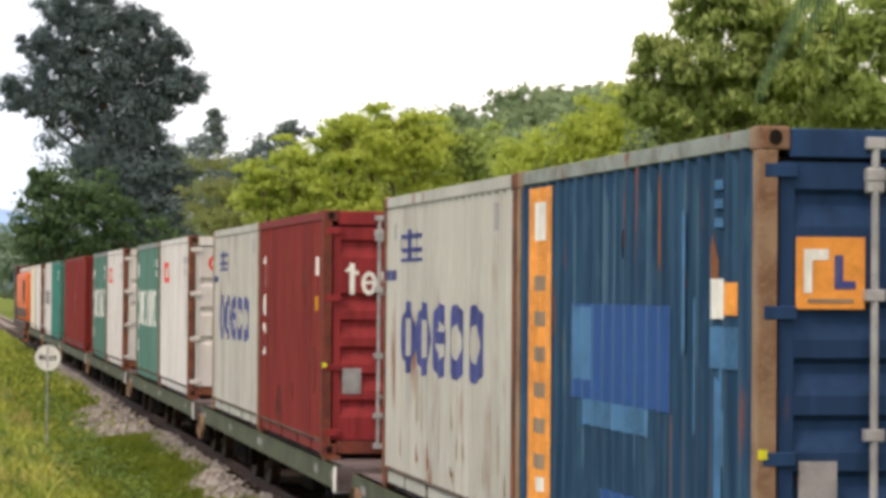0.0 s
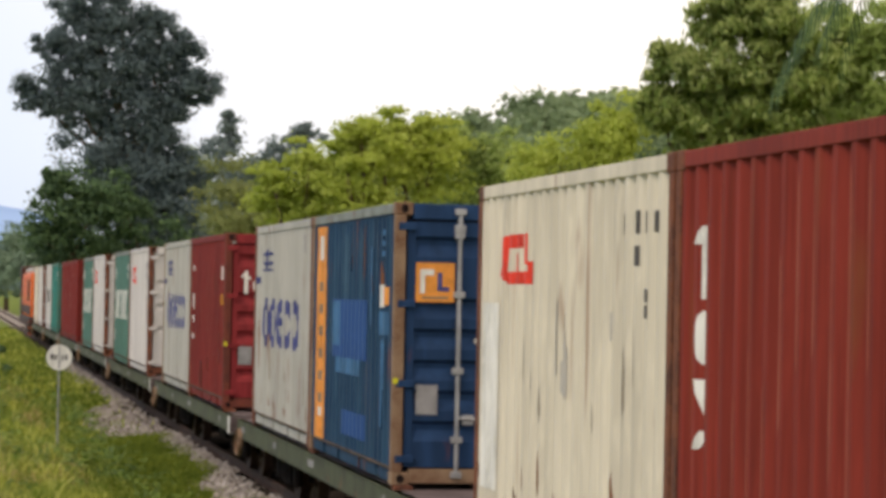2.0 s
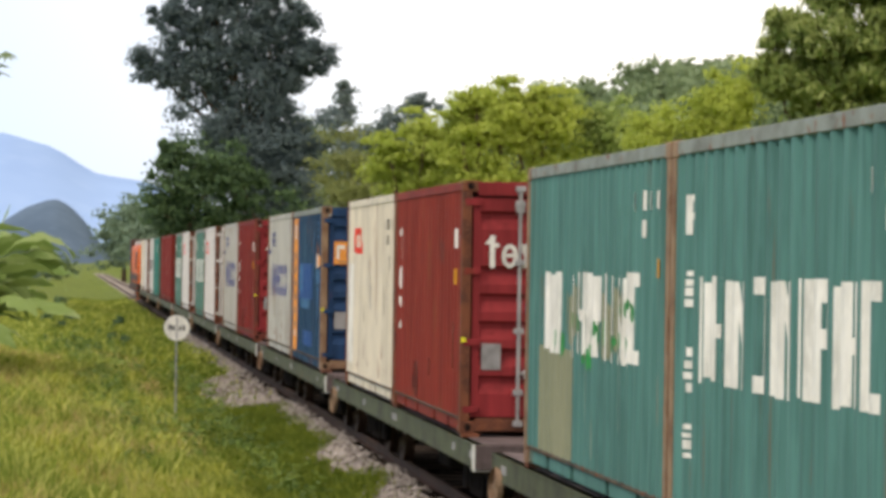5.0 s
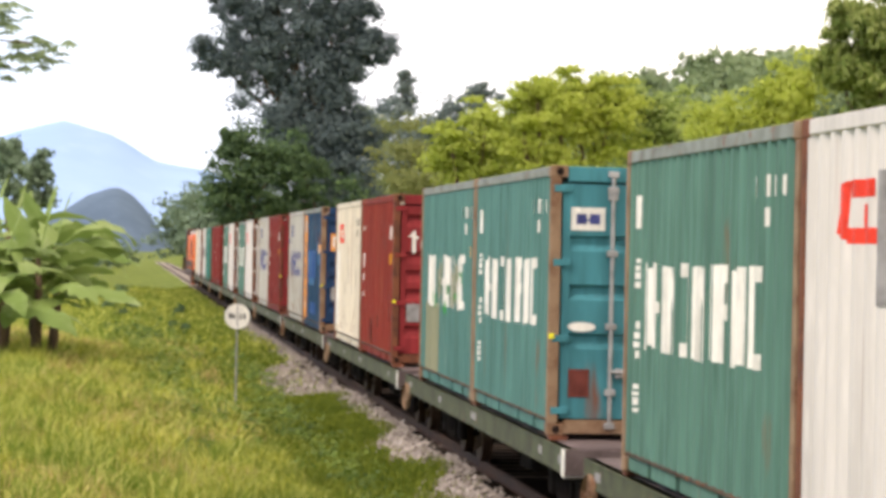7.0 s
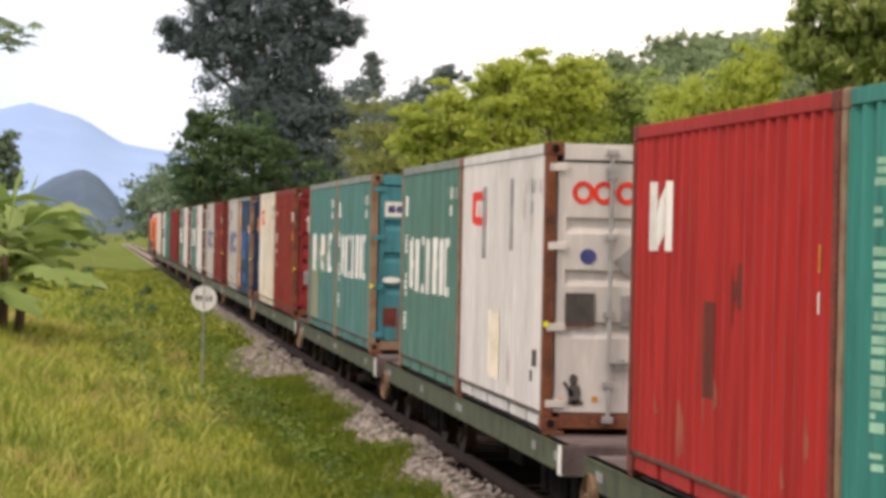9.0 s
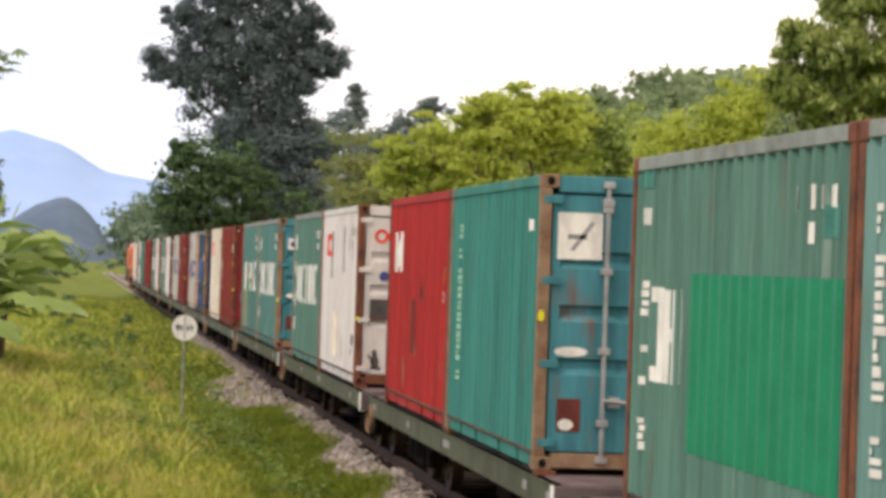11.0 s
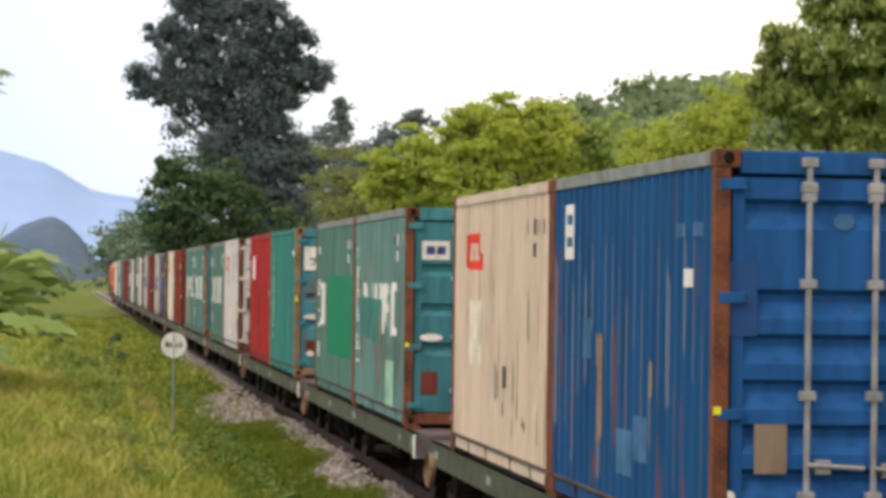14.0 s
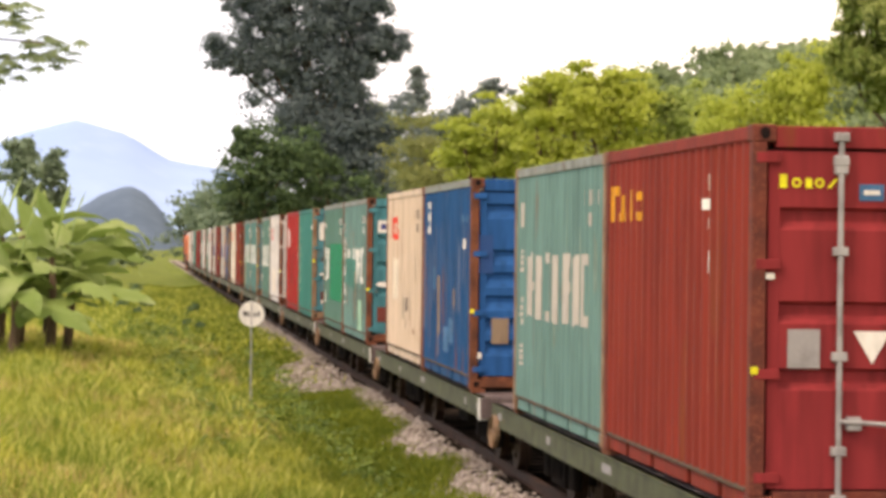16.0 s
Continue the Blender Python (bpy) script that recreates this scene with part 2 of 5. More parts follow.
LEAF = {
    "dark": leaf_mat("dark_foliage", (100, 116, 116), (76, 92, 96), (122, 136, 132), 0.38, 0.5),
    "deep": leaf_mat("deep_green_foliage", (82, 108, 72), (52, 74, 54), (114, 140, 84), 0.35, 0.6),
    "bright": leaf_mat("yellow_green_foliage", (182, 192, 86), (152, 168, 68), (206, 212, 116), 0.55, 0.5),
    "mid": leaf_mat("green_foliage", (160, 178, 98), (124, 146, 74), (194, 206, 134), 0.5, 0.5),
    # leaf colour with pale haze mixed into it
    "dull": leaf_mat("haze_tinted_foliage", (134, 152, 110), (112, 132, 96), (158, 172, 130), 0.4, 0.45),
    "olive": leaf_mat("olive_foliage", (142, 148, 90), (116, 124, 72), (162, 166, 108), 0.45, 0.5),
    # next two: greyed leaf colours, distance haze painted in
    "grey": leaf_mat("haze_tinted_grey_foliage", (124, 138, 134), (104, 120, 120), (142, 154, 146), 0.4, 0.45),
    "far": leaf_mat("haze_tinted_far_foliage", (118, 138, 112), (98, 120, 98), (138, 154, 126), 0.35, 0.4),
    "banana": leaf_mat("banana_leaf", (150, 168, 100), (104, 132, 60), (198, 206, 156), 0.35, 0.7),
    "bamboo": leaf_mat("bamboo_leaf", (152, 168, 86), (92, 116, 54), (208, 214, 142), 0.55, 0.7),
    "weed": leaf_mat("broad_weed_leaf", (104, 128, 52), (66, 90, 34), (150, 170, 80), 0.35, 0.6),
    # the blue of the air is painted into both hill colours
    "haze": surface("haze_coloured_mountain", lin(146, 172, 208), 1.0, dark=lin(138, 164, 202), light=lin(156, 180, 212), scale=0.004, fine=0.02, bump=0, spec=0),
    "haze_near": surface("haze_coloured_wooded_hill", lin(92, 108, 124), 1.0, dark=lin(82, 98, 114), scale=0.02, fine=0.2, bump=0, spec=0),
}


# ---- mesh helpers ----
def mesh_object(name, bm, mat, parent=None, label="", smooth=False):
    me = bpy.data.meshes.new(name)
    bm.to_mesh(me)
    bm.free()
    me.materials.append(mat)
    if smooth:
        me.shade_smooth()
    ob = new(name, me)
    ob.parent = parent
    if label:
        tagged(ob, label)
    return ob


def part(name, bm, mat, parent, label="", smooth=False):
    return mesh_object(name, bm, mat, parent, label, smooth)


def box(bm, x0, x1, y0, y1, z0, z1, bevel=0.0):
    m = Matrix.Translation(((x0 + x1) / 2, (y0 + y1) / 2, (z0 + z1) / 2)) @ Matrix.Diagonal((x1 - x0, y1 - y0, z1 - z0, 1))
    made = bmesh.ops.create_cube(bm, size=1, matrix=m)["verts"]
    if bevel:
        edges = {e for v in made for e in v.link_edges}
        bmesh.ops.bevel(bm, geom=list(edges), offset=bevel, segments=2, affect="EDGES", profile=0.5)
    return bm


def boxes(*rows, bevel=0.0):
    bm = bmesh.new()
    for r in rows:
        box(bm, *r, bevel=bevel)
    return bm


def rod(bm, a, b, r0, r1=None, n=10):
    a, b = Vector(a), Vector(b)
    m = Matrix.Translation((a + b) / 2) @ (b - a).to_track_quat("Z", "Y").to_matrix().to_4x4()
    bmesh.ops.create_cone(bm, cap_ends=True, segments=n, radius1=r0, radius2=r0 if r1 is None else r1, depth=(b - a).length, matrix=m)
    return bm


def thing(name, m, label, category, group="", kind=""):
    ob = new(name)
    ob.empty_display_size = 0.2
    ob.matrix_basis = m
    return tagged(ob, label, category, group, kind)


MOVING = []   # thing, offset behind the front of wagon 0
WHEELS = []


def ax(x, y):
    """x of a thing y metres along the line, from its place along a sight line."""
    return 0.9739 * x + 0.00161 * y


def az(x, y, z):
    """Its height, likewise."""
    return EYE[2] + 0.9727 * (z - 2.805) + -0.00217 * x + 0.00110 * y


# ---- containers ----
# u runs from the front end (0) to the door end (L), z from the container's underside
WAVE, DEEP, POST = 0.2773, 0.036, 0.115
TURNS = (0.0, 0.072, 0.140, 0.208, 0.2773)


def wave(u):
    """How far the corrugated wall lies behind its outer face at u."""
    v = (u - POST) % WAVE
    if v < TURNS[1]:
        return 0.0
    if v < TURNS[2]:
        return DEEP * (v - TURNS[1]) / (TURNS[2] - TURNS[1])
    if v < TURNS[3]:
        return DEEP
    return DEEP * (TURNS[4] - v) / (TURNS[4] - TURNS[3])


def wave_stops(u0, u1):
    k0, k1 = int((u0 - POST) // WAVE) - 1, int((u1 - POST) // WAVE) + 1
    return [POST + k * WAVE + t for k in range(k0, k1 + 1) for t in TURNS[:4] if u0 + 1e-4 < POST + k * WAVE + t < u1 - 1e-4]


OUT = WID / 2 - 0.012


def wall_panel(sign):
    us = [POST, *wave_stops(POST, L - POST), L - POST]
    bm = bmesh.new()
    rows = []
    for u in us:
        x = sign * (OUT - wave(u))
        rows.append([bm.verts.new((x, L / 2 - u, z)) for z in (0.15, 2.50)])
    for a, b in zip(rows, rows[1:]):
        bm.faces.new((a[0], b[0], b[1], a[1]) if sign < 0 else (a[1], b[1], b[0], a[0]))
    return bm


def on_wall(quads, lift=0.004):
    """Flat shapes in (u, z), laid as paint over the corrugation of the wall that faces the camera's side."""
    bm = bmesh.new()
    for q in quads:
        bm.faces.new([bm.verts.new((0, u, z)) for u, z in q])
    us = [v.co.y for v in bm.verts]
    for s in wave_stops(min(us), max(us)):
        bmesh.ops.bisect_plane(bm, geom=bm.verts[:] + bm.edges[:] + bm.faces[:], plane_co=(0, s, 0), plane_no=(0, 1, 0))
    for v in bm.verts:
        u = v.co.y
        v.co = (-(OUT - wave(u) + lift), L / 2 - u, v.co.z)
    bmesh.ops.recalc_face_normals(bm, faces=bm.faces)
    return bm


def R(u0, u1, z0, z1):
    return [[(u0, z0), (u1, z0), (u1, z1), (u0, z1)]]


def ring(u, z, a, b, t, start=0, end=360, n=16):
    pts = [(math.cos(radians(start + (end - start) * i / n)), math.sin(radians(start + (end - start) * i / n))) for i in range(n + 1)]
    return [[(u + a * p[0], z + b * p[1]), (u + a * q[0], z + b * q[1]), (u + (a - t) * q[0], z + (b - t) * q[1]),
             (u + (a - t) * p[0], z + (b - t) * p[1])] for p, q in zip(pts, pts[1:])]


def disc(u, z, a, b, n=14):
    return [[(u + a * math.cos(6.2832 * i / n), z + b * math.sin(6.2832 * i / n)) for i in range(n)]]


def bars(u0, u1, z0, z1, n, fill=0.6):
    w = (u1 - u0) / n
    return [q for i in range(n) for q in R(u0 + i * w, u0 + i * w + w * fill, z0, z1)]


def column(u0, u1, z0, z1, n, fill=0.6):
    h = (z1 - z0) / n
    return [q for i in range(n) for q in R(u0, u1, z0 + i * h, z0 + i * h + h * fill)]


def glyphs(u0, u1, z0, z1, kinds):
    """A word as plain bold shapes of uneven width: | a bar, h crossed posts, n slanted posts, s stepped blocks, p a flag, c a bracket, d its mirror, o a ring, . a gap."""
    r = random.Random(len(kinds))
    share = {"|": 0.6, ".": 0.5}
    unit = (u1 - u0) / sum(share.get(k, 1.0) for k in kinds)
    qs, a, h = [], u0, z1 - z0
    for k in kinds:
        w = unit * share.get(k, 1.0)
        b, t = a + w * 0.86, unit * r.uniform(0.26, 0.36)
        lo, hi, mid = z0 + r.uniform(-0.03, 0.02), z1 + r.uniform(-0.02, 0.03), (z0 + z1) / 2
        if k == "|":
            qs += R(a + w * 0.15, a + w * 0.15 + t, lo, hi)
        elif k == "h":
            qs += R(a, a + t, lo, hi) + R(b - t, b, lo, hi) + R(a + t, b - t, mid - h * 0.07, mid + h * 0.07)
        elif k == "n":
            qs += R(a, a + t, lo, hi) + R(b - t, b, lo, hi) + [[(a + t, hi - h * 0.35), (b - t, lo), (b - t, lo + h * 0.4), (a + t, hi)]]
        elif k == "s":
            qs += R(a, a + t, mid, hi) + R(a + t, b, hi - h * 0.16, hi) + [[(a, mid), (b - t, mid - h * 0.14), (b - t, mid + h * 0.08), (a, mid + 0.001)]] + R(b - t, b, lo, mid + h * 0.08) + R(a, b - t, lo, lo + h * 0.16)
        elif k == "p":
            qs += R(a, a + t, lo, hi) + R(a + t, b - t, hi - h * 0.2, hi) + R(b - t, b, mid - h * 0.05, hi) + R(a + t, b - t, mid - h * 0.05, mid + h * 0.12)
        elif k == "c":
            qs += R(a, a + t, lo, hi) + R(a + t, b, hi - h * 0.16, hi) + R(a + t, b, lo, lo + h * 0.16)
        elif k == "d":
            qs += R(b - t, b, lo, hi) + R(a, b - t, hi - h * 0.16, hi) + R(a, b - t, lo, lo + h * 0.16)
        elif k == "o":
            qs += ring((a + b) / 2, mid, (b - a) / 2, h / 2, 0.14)
        a += w
    return qs


def small_print(u0, u1, z0, z1, seed):
    """A column of small print that cannot be read: short bars of uneven size in groups."""
    r, z, out = random.Random(seed), z1, []
    while z > z0 + 0.04:
        d = r.uniform(0.028, 0.06)
        a = u0 + r.uniform(0, 0.35) * (u1 - u0)
        out += R(a, min(u1, a + r.uniform(0.4, 0.9) * (u1 - u0)), z - d, z)
        z -= d + (r.uniform(0.012, 0.03) if r.random() < 0.8 else r.uniform(0.1, 0.2))
    return out


def frieze(top=2.22):
    """The small codes in the upper corner by the door end, as bars."""
    return [q for a, b, lo, hi in ((4.72, 4.84, 0, 0), (4.98, 5.1, 0.01, 0), (5.14, 5.2, 0, 0.01), (5.27, 5.41, 0, 0), (5.5, 5.56, 0.01, 0), (5.64, 5.7, 0, 0)) for q in R(a, b, top - 0.08 + lo, top + 0.05 + hi)] + R(5.1, 5.2, top - 0.27, top - 0.15) + R(5.28, 5.34, top - 0.27, top - 0.15)


WORD = "||h|n.d|n||p|hc"
SIX, THREE, WIDE = (0.38, 0.945, 1.225, 1.51, 1.79, 2.07), (0.74, 1.21, 1.68), (0.62, 1.245, 1.69)   # grooves of a door, below the roof


def ragged(u0, u1, z0, z1, seed):
    """A scraped patch with uneven edges."""
    r, u, out = random.Random(seed), u0, []
    while u < u1 - 0.03:
        w, a, b = r.uniform(0.03, 0.07), r.random() ** 2 * 0.7, r.random() ** 2 * 0.7
        if r.random() < 0.78 and a + b < 0.85:
            lo, hi = z0 + (z1 - z0) * a, z1 - (z1 - z0) * b
            out.append([(u, lo), (u + w * 0.5, lo - 0.03), (u + w, lo + 0.02), (u + w, hi - 0.02), (u + w * 0.4, hi + 0.02), (u, hi)])
        u += w
    return out


def ridge_wear(u0, u1, z0, z1, share, seed, wide=(0.03, 0.1), tall=(0.15, 0.7)):
    """Paint worn off the outer folds of the wall, as tapering streaks."""
    r, out = random.Random(seed), []
    for k in range(int((u0 - POST) / WAVE), int((u1 - POST) / WAVE) + 1):
        if r.random() > share:
            continue
        a = POST + k * WAVE + r.uniform(-0.03, 0.02)
        b, lo = a + r.uniform(*wide), z0 + (z1 - z0) * r.random() * 0.6
        hi = min(z1, lo + (z1 - z0) * r.uniform(*tall))
        m = (a + b) / 2
        out.append([(a, lo + 0.1), (m, lo), (b, lo + 0.06), (b, hi - 0.15), (m, hi), (a, hi - 0.08)])
    return out


def pieces(quads):
    """Groups of shapes that touch one another."""
    boxes_ = [(min(p[0] for p in q), max(p[0] for p in q), min(p[1] for p in q), max(p[1] for p in q)) for q in quads]
    left, out = list(range(len(quads))), []
    while left:
        grp, todo = [], [left.pop(0)]
        while todo:
            i = todo.pop()
            grp.append(quads[i])
            a = boxes_[i]
            near = [j for j in left if a[0] < boxes_[j][1] + 0.004 and boxes_[j][0] < a[1] + 0.004 and a[2] < boxes_[j][3] + 0.004 and boxes_[j][2] < a[3] + 0.004]
            left = [j for j in left if j not in near]
            todo += near
        out.append(grp)
    return out


def container(k, rear, wall, frame_mat, label, marks=(), door=None, door_marks=(), grooves=SIX, post=None, wear=()):
    """A 20-foot box on wagon k; marks: (material, shapes on the side wall); door_marks: (material, shapes on the door end)."""
    ob = thing("shipping_container", pose(0, 0, 0), label, "shipping container", "containers on the train")
    MOVING.append((ob, k * PITCH + (L + GAP if rear else 0) + L / 2, DECK))
    wm, fm = M[wall], M[frame_mat]
    dm = M[door or wall]
    h, w, pm = HGT, WID / 2, M[post or frame_mat]
    part("side_panel", wall_panel(-1), wm, ob, "corrugated steel side wall")
    part("side_panel", wall_panel(1), wm, ob)
    for sx in (-1, 1):
        for sy in (-1, 1):
            x0, y0 = (sx * w, sy * L / 2)
            xs, ys = sorted((x0, x0 - sx * 0.10)), sorted((y0, y0 - sy * 0.115))
            part("corner_post", boxes((*xs, *ys, 0.118, h - 0.118), bevel=0.008), pm, ob, "rusted corner post")
            for z0 in (0.0, h - 0.118):
                xc, yc = sorted((x0, x0 - sx * 0.162)), sorted((y0 + sy * 0.002, y0 - sy * 0.178))
                bm = boxes((*xc, *yc, z0, z0 + 0.118), bevel=0.012)
                cast = part("corner_casting", bm, pm, ob)
                hb = bmesh.new()
                bmesh.ops.create_circle(hb, cap_ends=True, segments=12, radius=0.036,
                                        matrix=Matrix.Translation((x0 - sx * 0.085, y0 + sy * 0.005, z0 + 0.06)) @ Matrix.Rotation(radians(90), 4, "X") @ Matrix.Diagonal((1, 1.15, 1, 1)))
                part("lashing_hole", hb, M["hole"], cast)
        xs = sorted((sx * (w - 0.004), sx * (w - 0.07)))
        part("top_rail", boxes((*xs, -L / 2 + 0.17, L / 2 - 0.17, h - 0.10, h - 0.008), bevel=0.006), M["grey_rail"] if wall in ("blue", "royal", "sage", "moss", "teal") else fm if frame_mat != "rust" else wm, ob)
        bm = bmesh.new()
        edge = L / 2 - 0.17
        back = sorted((sx * (w - 0.03), sx * (w - 0.08)))
        cuts = [-edge, -2.0, -1.86, -0.85, -0.69, 0.69, 0.85, 1.86, 2.0, edge]
        for a, b in zip(cuts[::2], cuts[1::2]):
            box(bm, *back, a, b, 0.015, 0.135, bevel=0.005)
        rail = part("bottom_rail", bm, wm, ob, "steel bottom rail with fork pockets")
        # dark rusty strip, with the shadow line of the ledge in its colour
        part("ledge", boxes((*xs, -edge, edge, 0.135, 0.162), bevel=0.004), M["rust_shade"], rail, "rusty ledge over the bottom rail, its shadow painted in")
        for a, b in zip(cuts[1:-1:2], cuts[2:-1:2]):
            part("fork_pocket", boxes((*sorted((sx * (w - 0.075), sx * (w - 0.12))), a, b, 0.015, 0.135)), M["hole"], rail)
    bm = bmesh.new()
    n = 42
    rows = [[bm.verts.new((x, -L / 2 + 0.1 + (L - 0.2) * i / n, h - (0.012 if i // 2 % 2 else 0.03))) for x in (-w + 0.05, w - 0.05)] for i in range(n + 1)]
    for a, b in zip(rows, rows[1:]):
        bm.faces.new((a[0], a[1], b[1], b[0]))
    part("roof_panel", bm, wm, ob, "pressed steel roof")
    part("front_wall", boxes((-w + 0.12, w - 0.12, L / 2 - 0.07, L / 2 - 0.03, 0.1, h - 0.1)), wm, ob)
    part("floor", boxes((-w + 0.07, w - 0.07, -L / 2 + 0.1, L / 2 - 0.1, 0.13, 0.16)), M["hole"], ob)
    y = -L / 2
    part("door_header", boxes((-w + 0.162, w - 0.162, y + 0.01, y + 0.11, h - 0.155, h - 0.01), bevel=0.008), dm if post != "zinc" else fm, ob)
    part("door_gasket", boxes((-w + 0.11, w - 0.11, y + 0.07, y + 0.10, h - 0.18, h - 0.15)), M["hole"], ob)
    part("door_sill", boxes((-w + 0.162, w - 0.162, y + 0.0, y + 0.11, 0.02, 0.15), bevel=0.006), pm, ob)
    for sx in (-1, 1):
        # one leaf: flat steel with horizontal pressed grooves
        bm = bmesh.new()
        xs = sorted((sx * (w - 0.115), sx * 0.006))
        z0, z1 = 0.165, h - 0.175
        xa, xb = (xs[0] + 0.08, xs[1] - 0.04) if sx < 0 else (xs[0] + 0.04, xs[1] - 0.08)
        box(bm, xs[0], xs[1], y + 0.075, y + 0.09, z0, z1)
        box(bm, xs[0], xa, y + 0.028, y + 0.075, z0, z1, bevel=0.004)
        box(bm, xb, xs[1], y + 0.028, y + 0.075, z0, z1, bevel=0.004)
        prof, tall = [(z1, 0.03)], (0.03, 0.05, 0.11) if grooves == SIX else (0.02, 0.07, 0.06)
        for g in grooves:
            t = h - g + 0.07
            prof += [(t, 0.03), (t - tall[0], 0.074), (t - tall[0] - tall[1], 0.074), (t - sum(tall), 0.03)]
        prof.append((z0, 0.03))
        rows = [[bm.verts.new((x, y + d, z)) for x in (xa, xb)] for z, d in prof]
        for p, q in zip(rows, rows[1:]):
            bm.faces.new((p[0], q[0], q[1], p[1]))
        leaf = part("door_leaf", bm, dm, ob, "closed steel door leaf with pressed panels")
        for z in (0.24, 0.93, 1.66, 2.37):
            bx = sorted((sx * (w - 0.03), sx * (w - 0.20)))
            part("hinge", boxes((*bx, y - 0.004, y + 0.03, z - 0.035, z + 0.035), bevel=0.006), dm, leaf)
        for d in (0.60, 1.03):
            x = sx * (w - d)
            bm = bmesh.new()
            rod(bm, (x, y - 0.012, 0.09), (x, y - 0.012, h - 0.07), 0.02, n=10)
            for z in (0.1, 0.42, 1.05, 1.75, h - 0.24, h - 0.08):
                box(bm, x - 0.05, x + 0.05, y - 0.035, y + 0.03, z - 0.03, z + 0.03, bevel=0.006)
            box(bm, x - 0.045, x + 0.045, y - 0.03, y + 0.03, h - 0.33, h - 0.2, bevel=0.01)
            lr = part("lock_rod", bm, M["zinc"], leaf, "galvanised locking rod")
            hb = bmesh.new()
            zz = 0.62 if d < 0.8 else 0.60
            rod(hb, (x, y - 0.04, zz), (x - sx * 0.36 if d < 0.8 else x - sx * 0.16, y - 0.045, zz - 0.02), 0.016, n=8)
            box(hb, min(x, x - sx * 0.2) + 0.05, min(x, x - sx * 0.2) + 0.15, y - 0.04, y + 0.03, zz - 0.06, zz + 0.03, bevel=0.006)
            part("door_handle", hb, M["zinc"], lr)
    for i, (mat, quads) in enumerate(marks):
        for grp in pieces(quads):
            part("marking", on_wall(grp, 0.003 + 0.0012 * i), M[mat], ob)
    for i, (mat, quads) in enumerate(w for w in wear if w[1]):
        tagged(part("worn_paint", on_wall(quads, 0.0018 + 0.0004 * i), M[mat], ob), "paint worn off in streaks", kind="stuff")
    for mat, quads, *deep in [(d[0], g, *d[2:]) for d in door_marks for g in pieces(d[1])]:
        bm = bmesh.new()
        for q in quads:
            bm.faces.new([bm.verts.new((-w + u, y + 0.026 - (deep[0] if deep else 0), z)) for u, z in q])
        bmesh.ops.recalc_face_normals(bm, faces=bm.faces)
        for f in bm.faces:
            if f.normal.y > 0:
                f.normal_flip()
        part("door_marking", bm, M[mat], ob)
    return ob


PLATE = ("m_grey", R(0.22, 0.42, 0.65, 0.92), 0.006)
LAMP = ("m_yellow", R(0.0, 0.05, 0.93, 0.98), 0.035)


def cs_marks(white="m_white"):
    return [(white, glyphs(0.75, 5.0, 1.03, 1.67, WORD)), (white, frieze()), (white, R(0.44, 0.52, 1.96, 2.22) + R(0.52, 0.6, 2.18, 2.22) + R(0.52, 0.6, 2.06, 2.1)),
            (white, small_print(0.42, 0.6, 1.46, 1.72, 1)), (white, small_print(0.42, 0.6, 0.94, 1.22, 2)), (white, small_print(0.42, 0.6, 0.44, 0.72, 3))]


OOCL = ("m_red", [[(0.78, 1.9), (1.05, 1.86), (1.08, 2.2), (0.84, 2.16)]] + R(1.08, 1.62, 2.1, 2.2) + R(1.7, 1.86, 1.98, 2.2) + R(1.05, 2.1, 1.84, 1.93) + R(1.36, 1.56, 1.93, 2.06) + R(1.86, 2.1, 1.93, 2.0))
# front wagons, far ahead
container(-4, 0, "cream", "rust", "cream steel shipping container with rusted posts, behind the locomotive")
container(-4, 1, "white", "rust", "white steel shipping container with rusted corner posts")
container(-3, 0, "white", "rust", "white steel shipping container with dark side lettering bars", [("m_black", bars(1, 4.6, 1.1, 1.6, 5))])
container(-3, 1, "ever", "moss", "green steel shipping container, closed doors", [("m_white", frieze())])
container(-2, 0, "red", "red", "dark red steel shipping container, plain side")
container(-2, 1, "red", "red", "dark red steel shipping container with a white code column", [("m_white", column(0.5, 0.7, 1.0, 2.1, 3, 0.5))])
container(-1, 0, "moss", "moss", "dull green shipping container with broad white lettering shapes", cs_marks(), post="rust")
container(-1, 1, "white", "white", "off-white shipping container with a red logo shape", [OOCL, ("m_grey", frieze())], post="rust", grooves=THREE)
container(0, 0, "moss", "moss", "dull green shipping container with white lettering shapes, streaked", cs_marks(), post="rust")
container(0, 1, "white", "white", "off-white shipping container, rust-streaked foot, red logo shape", [OOCL, ("m_grey", frieze())], post="rust", grooves=THREE,
          door_marks=[("m_red", ring(0.45, 2.15, 0.13, 0.13, 0.05) + ring(0.78, 2.15, 0.13, 0.13, 0.05)), ("m_black", R(0.4, 0.75, 0.95, 1.25))])
cosco = [("m_navy", [q for u in (1.3, 2.1, 2.88, 3.65, 4.46) for q in ring(u, 1.345, 0.34, 0.315, 0.15)]), ("m_navy", R(2.7, 3.05, 1.32, 1.42)),
         ("m_navy", R(0.8, 1.9, 2.20, 2.24) + R(1.0, 1.95, 2.08, 2.12) + R(0.85, 1.95, 2.0, 2.03) + R(1.3, 1.5, 2.0, 2.28) + R(1.65, 1.8, 2.04, 2.28) + R(0.8, 0.95, 2.1, 2.2)),
         ("m_navy", bars(0.15, 0.75, 1.84, 1.93, 4)), ("m_grey", R(5.2, 5.3, 2.2, 2.4)), ("m_grey", R(0.5, 0.58, 2.2, 2.35)), ("m_brown", ragged(2.66, 2.8, 0.3, 0.45, 1))]
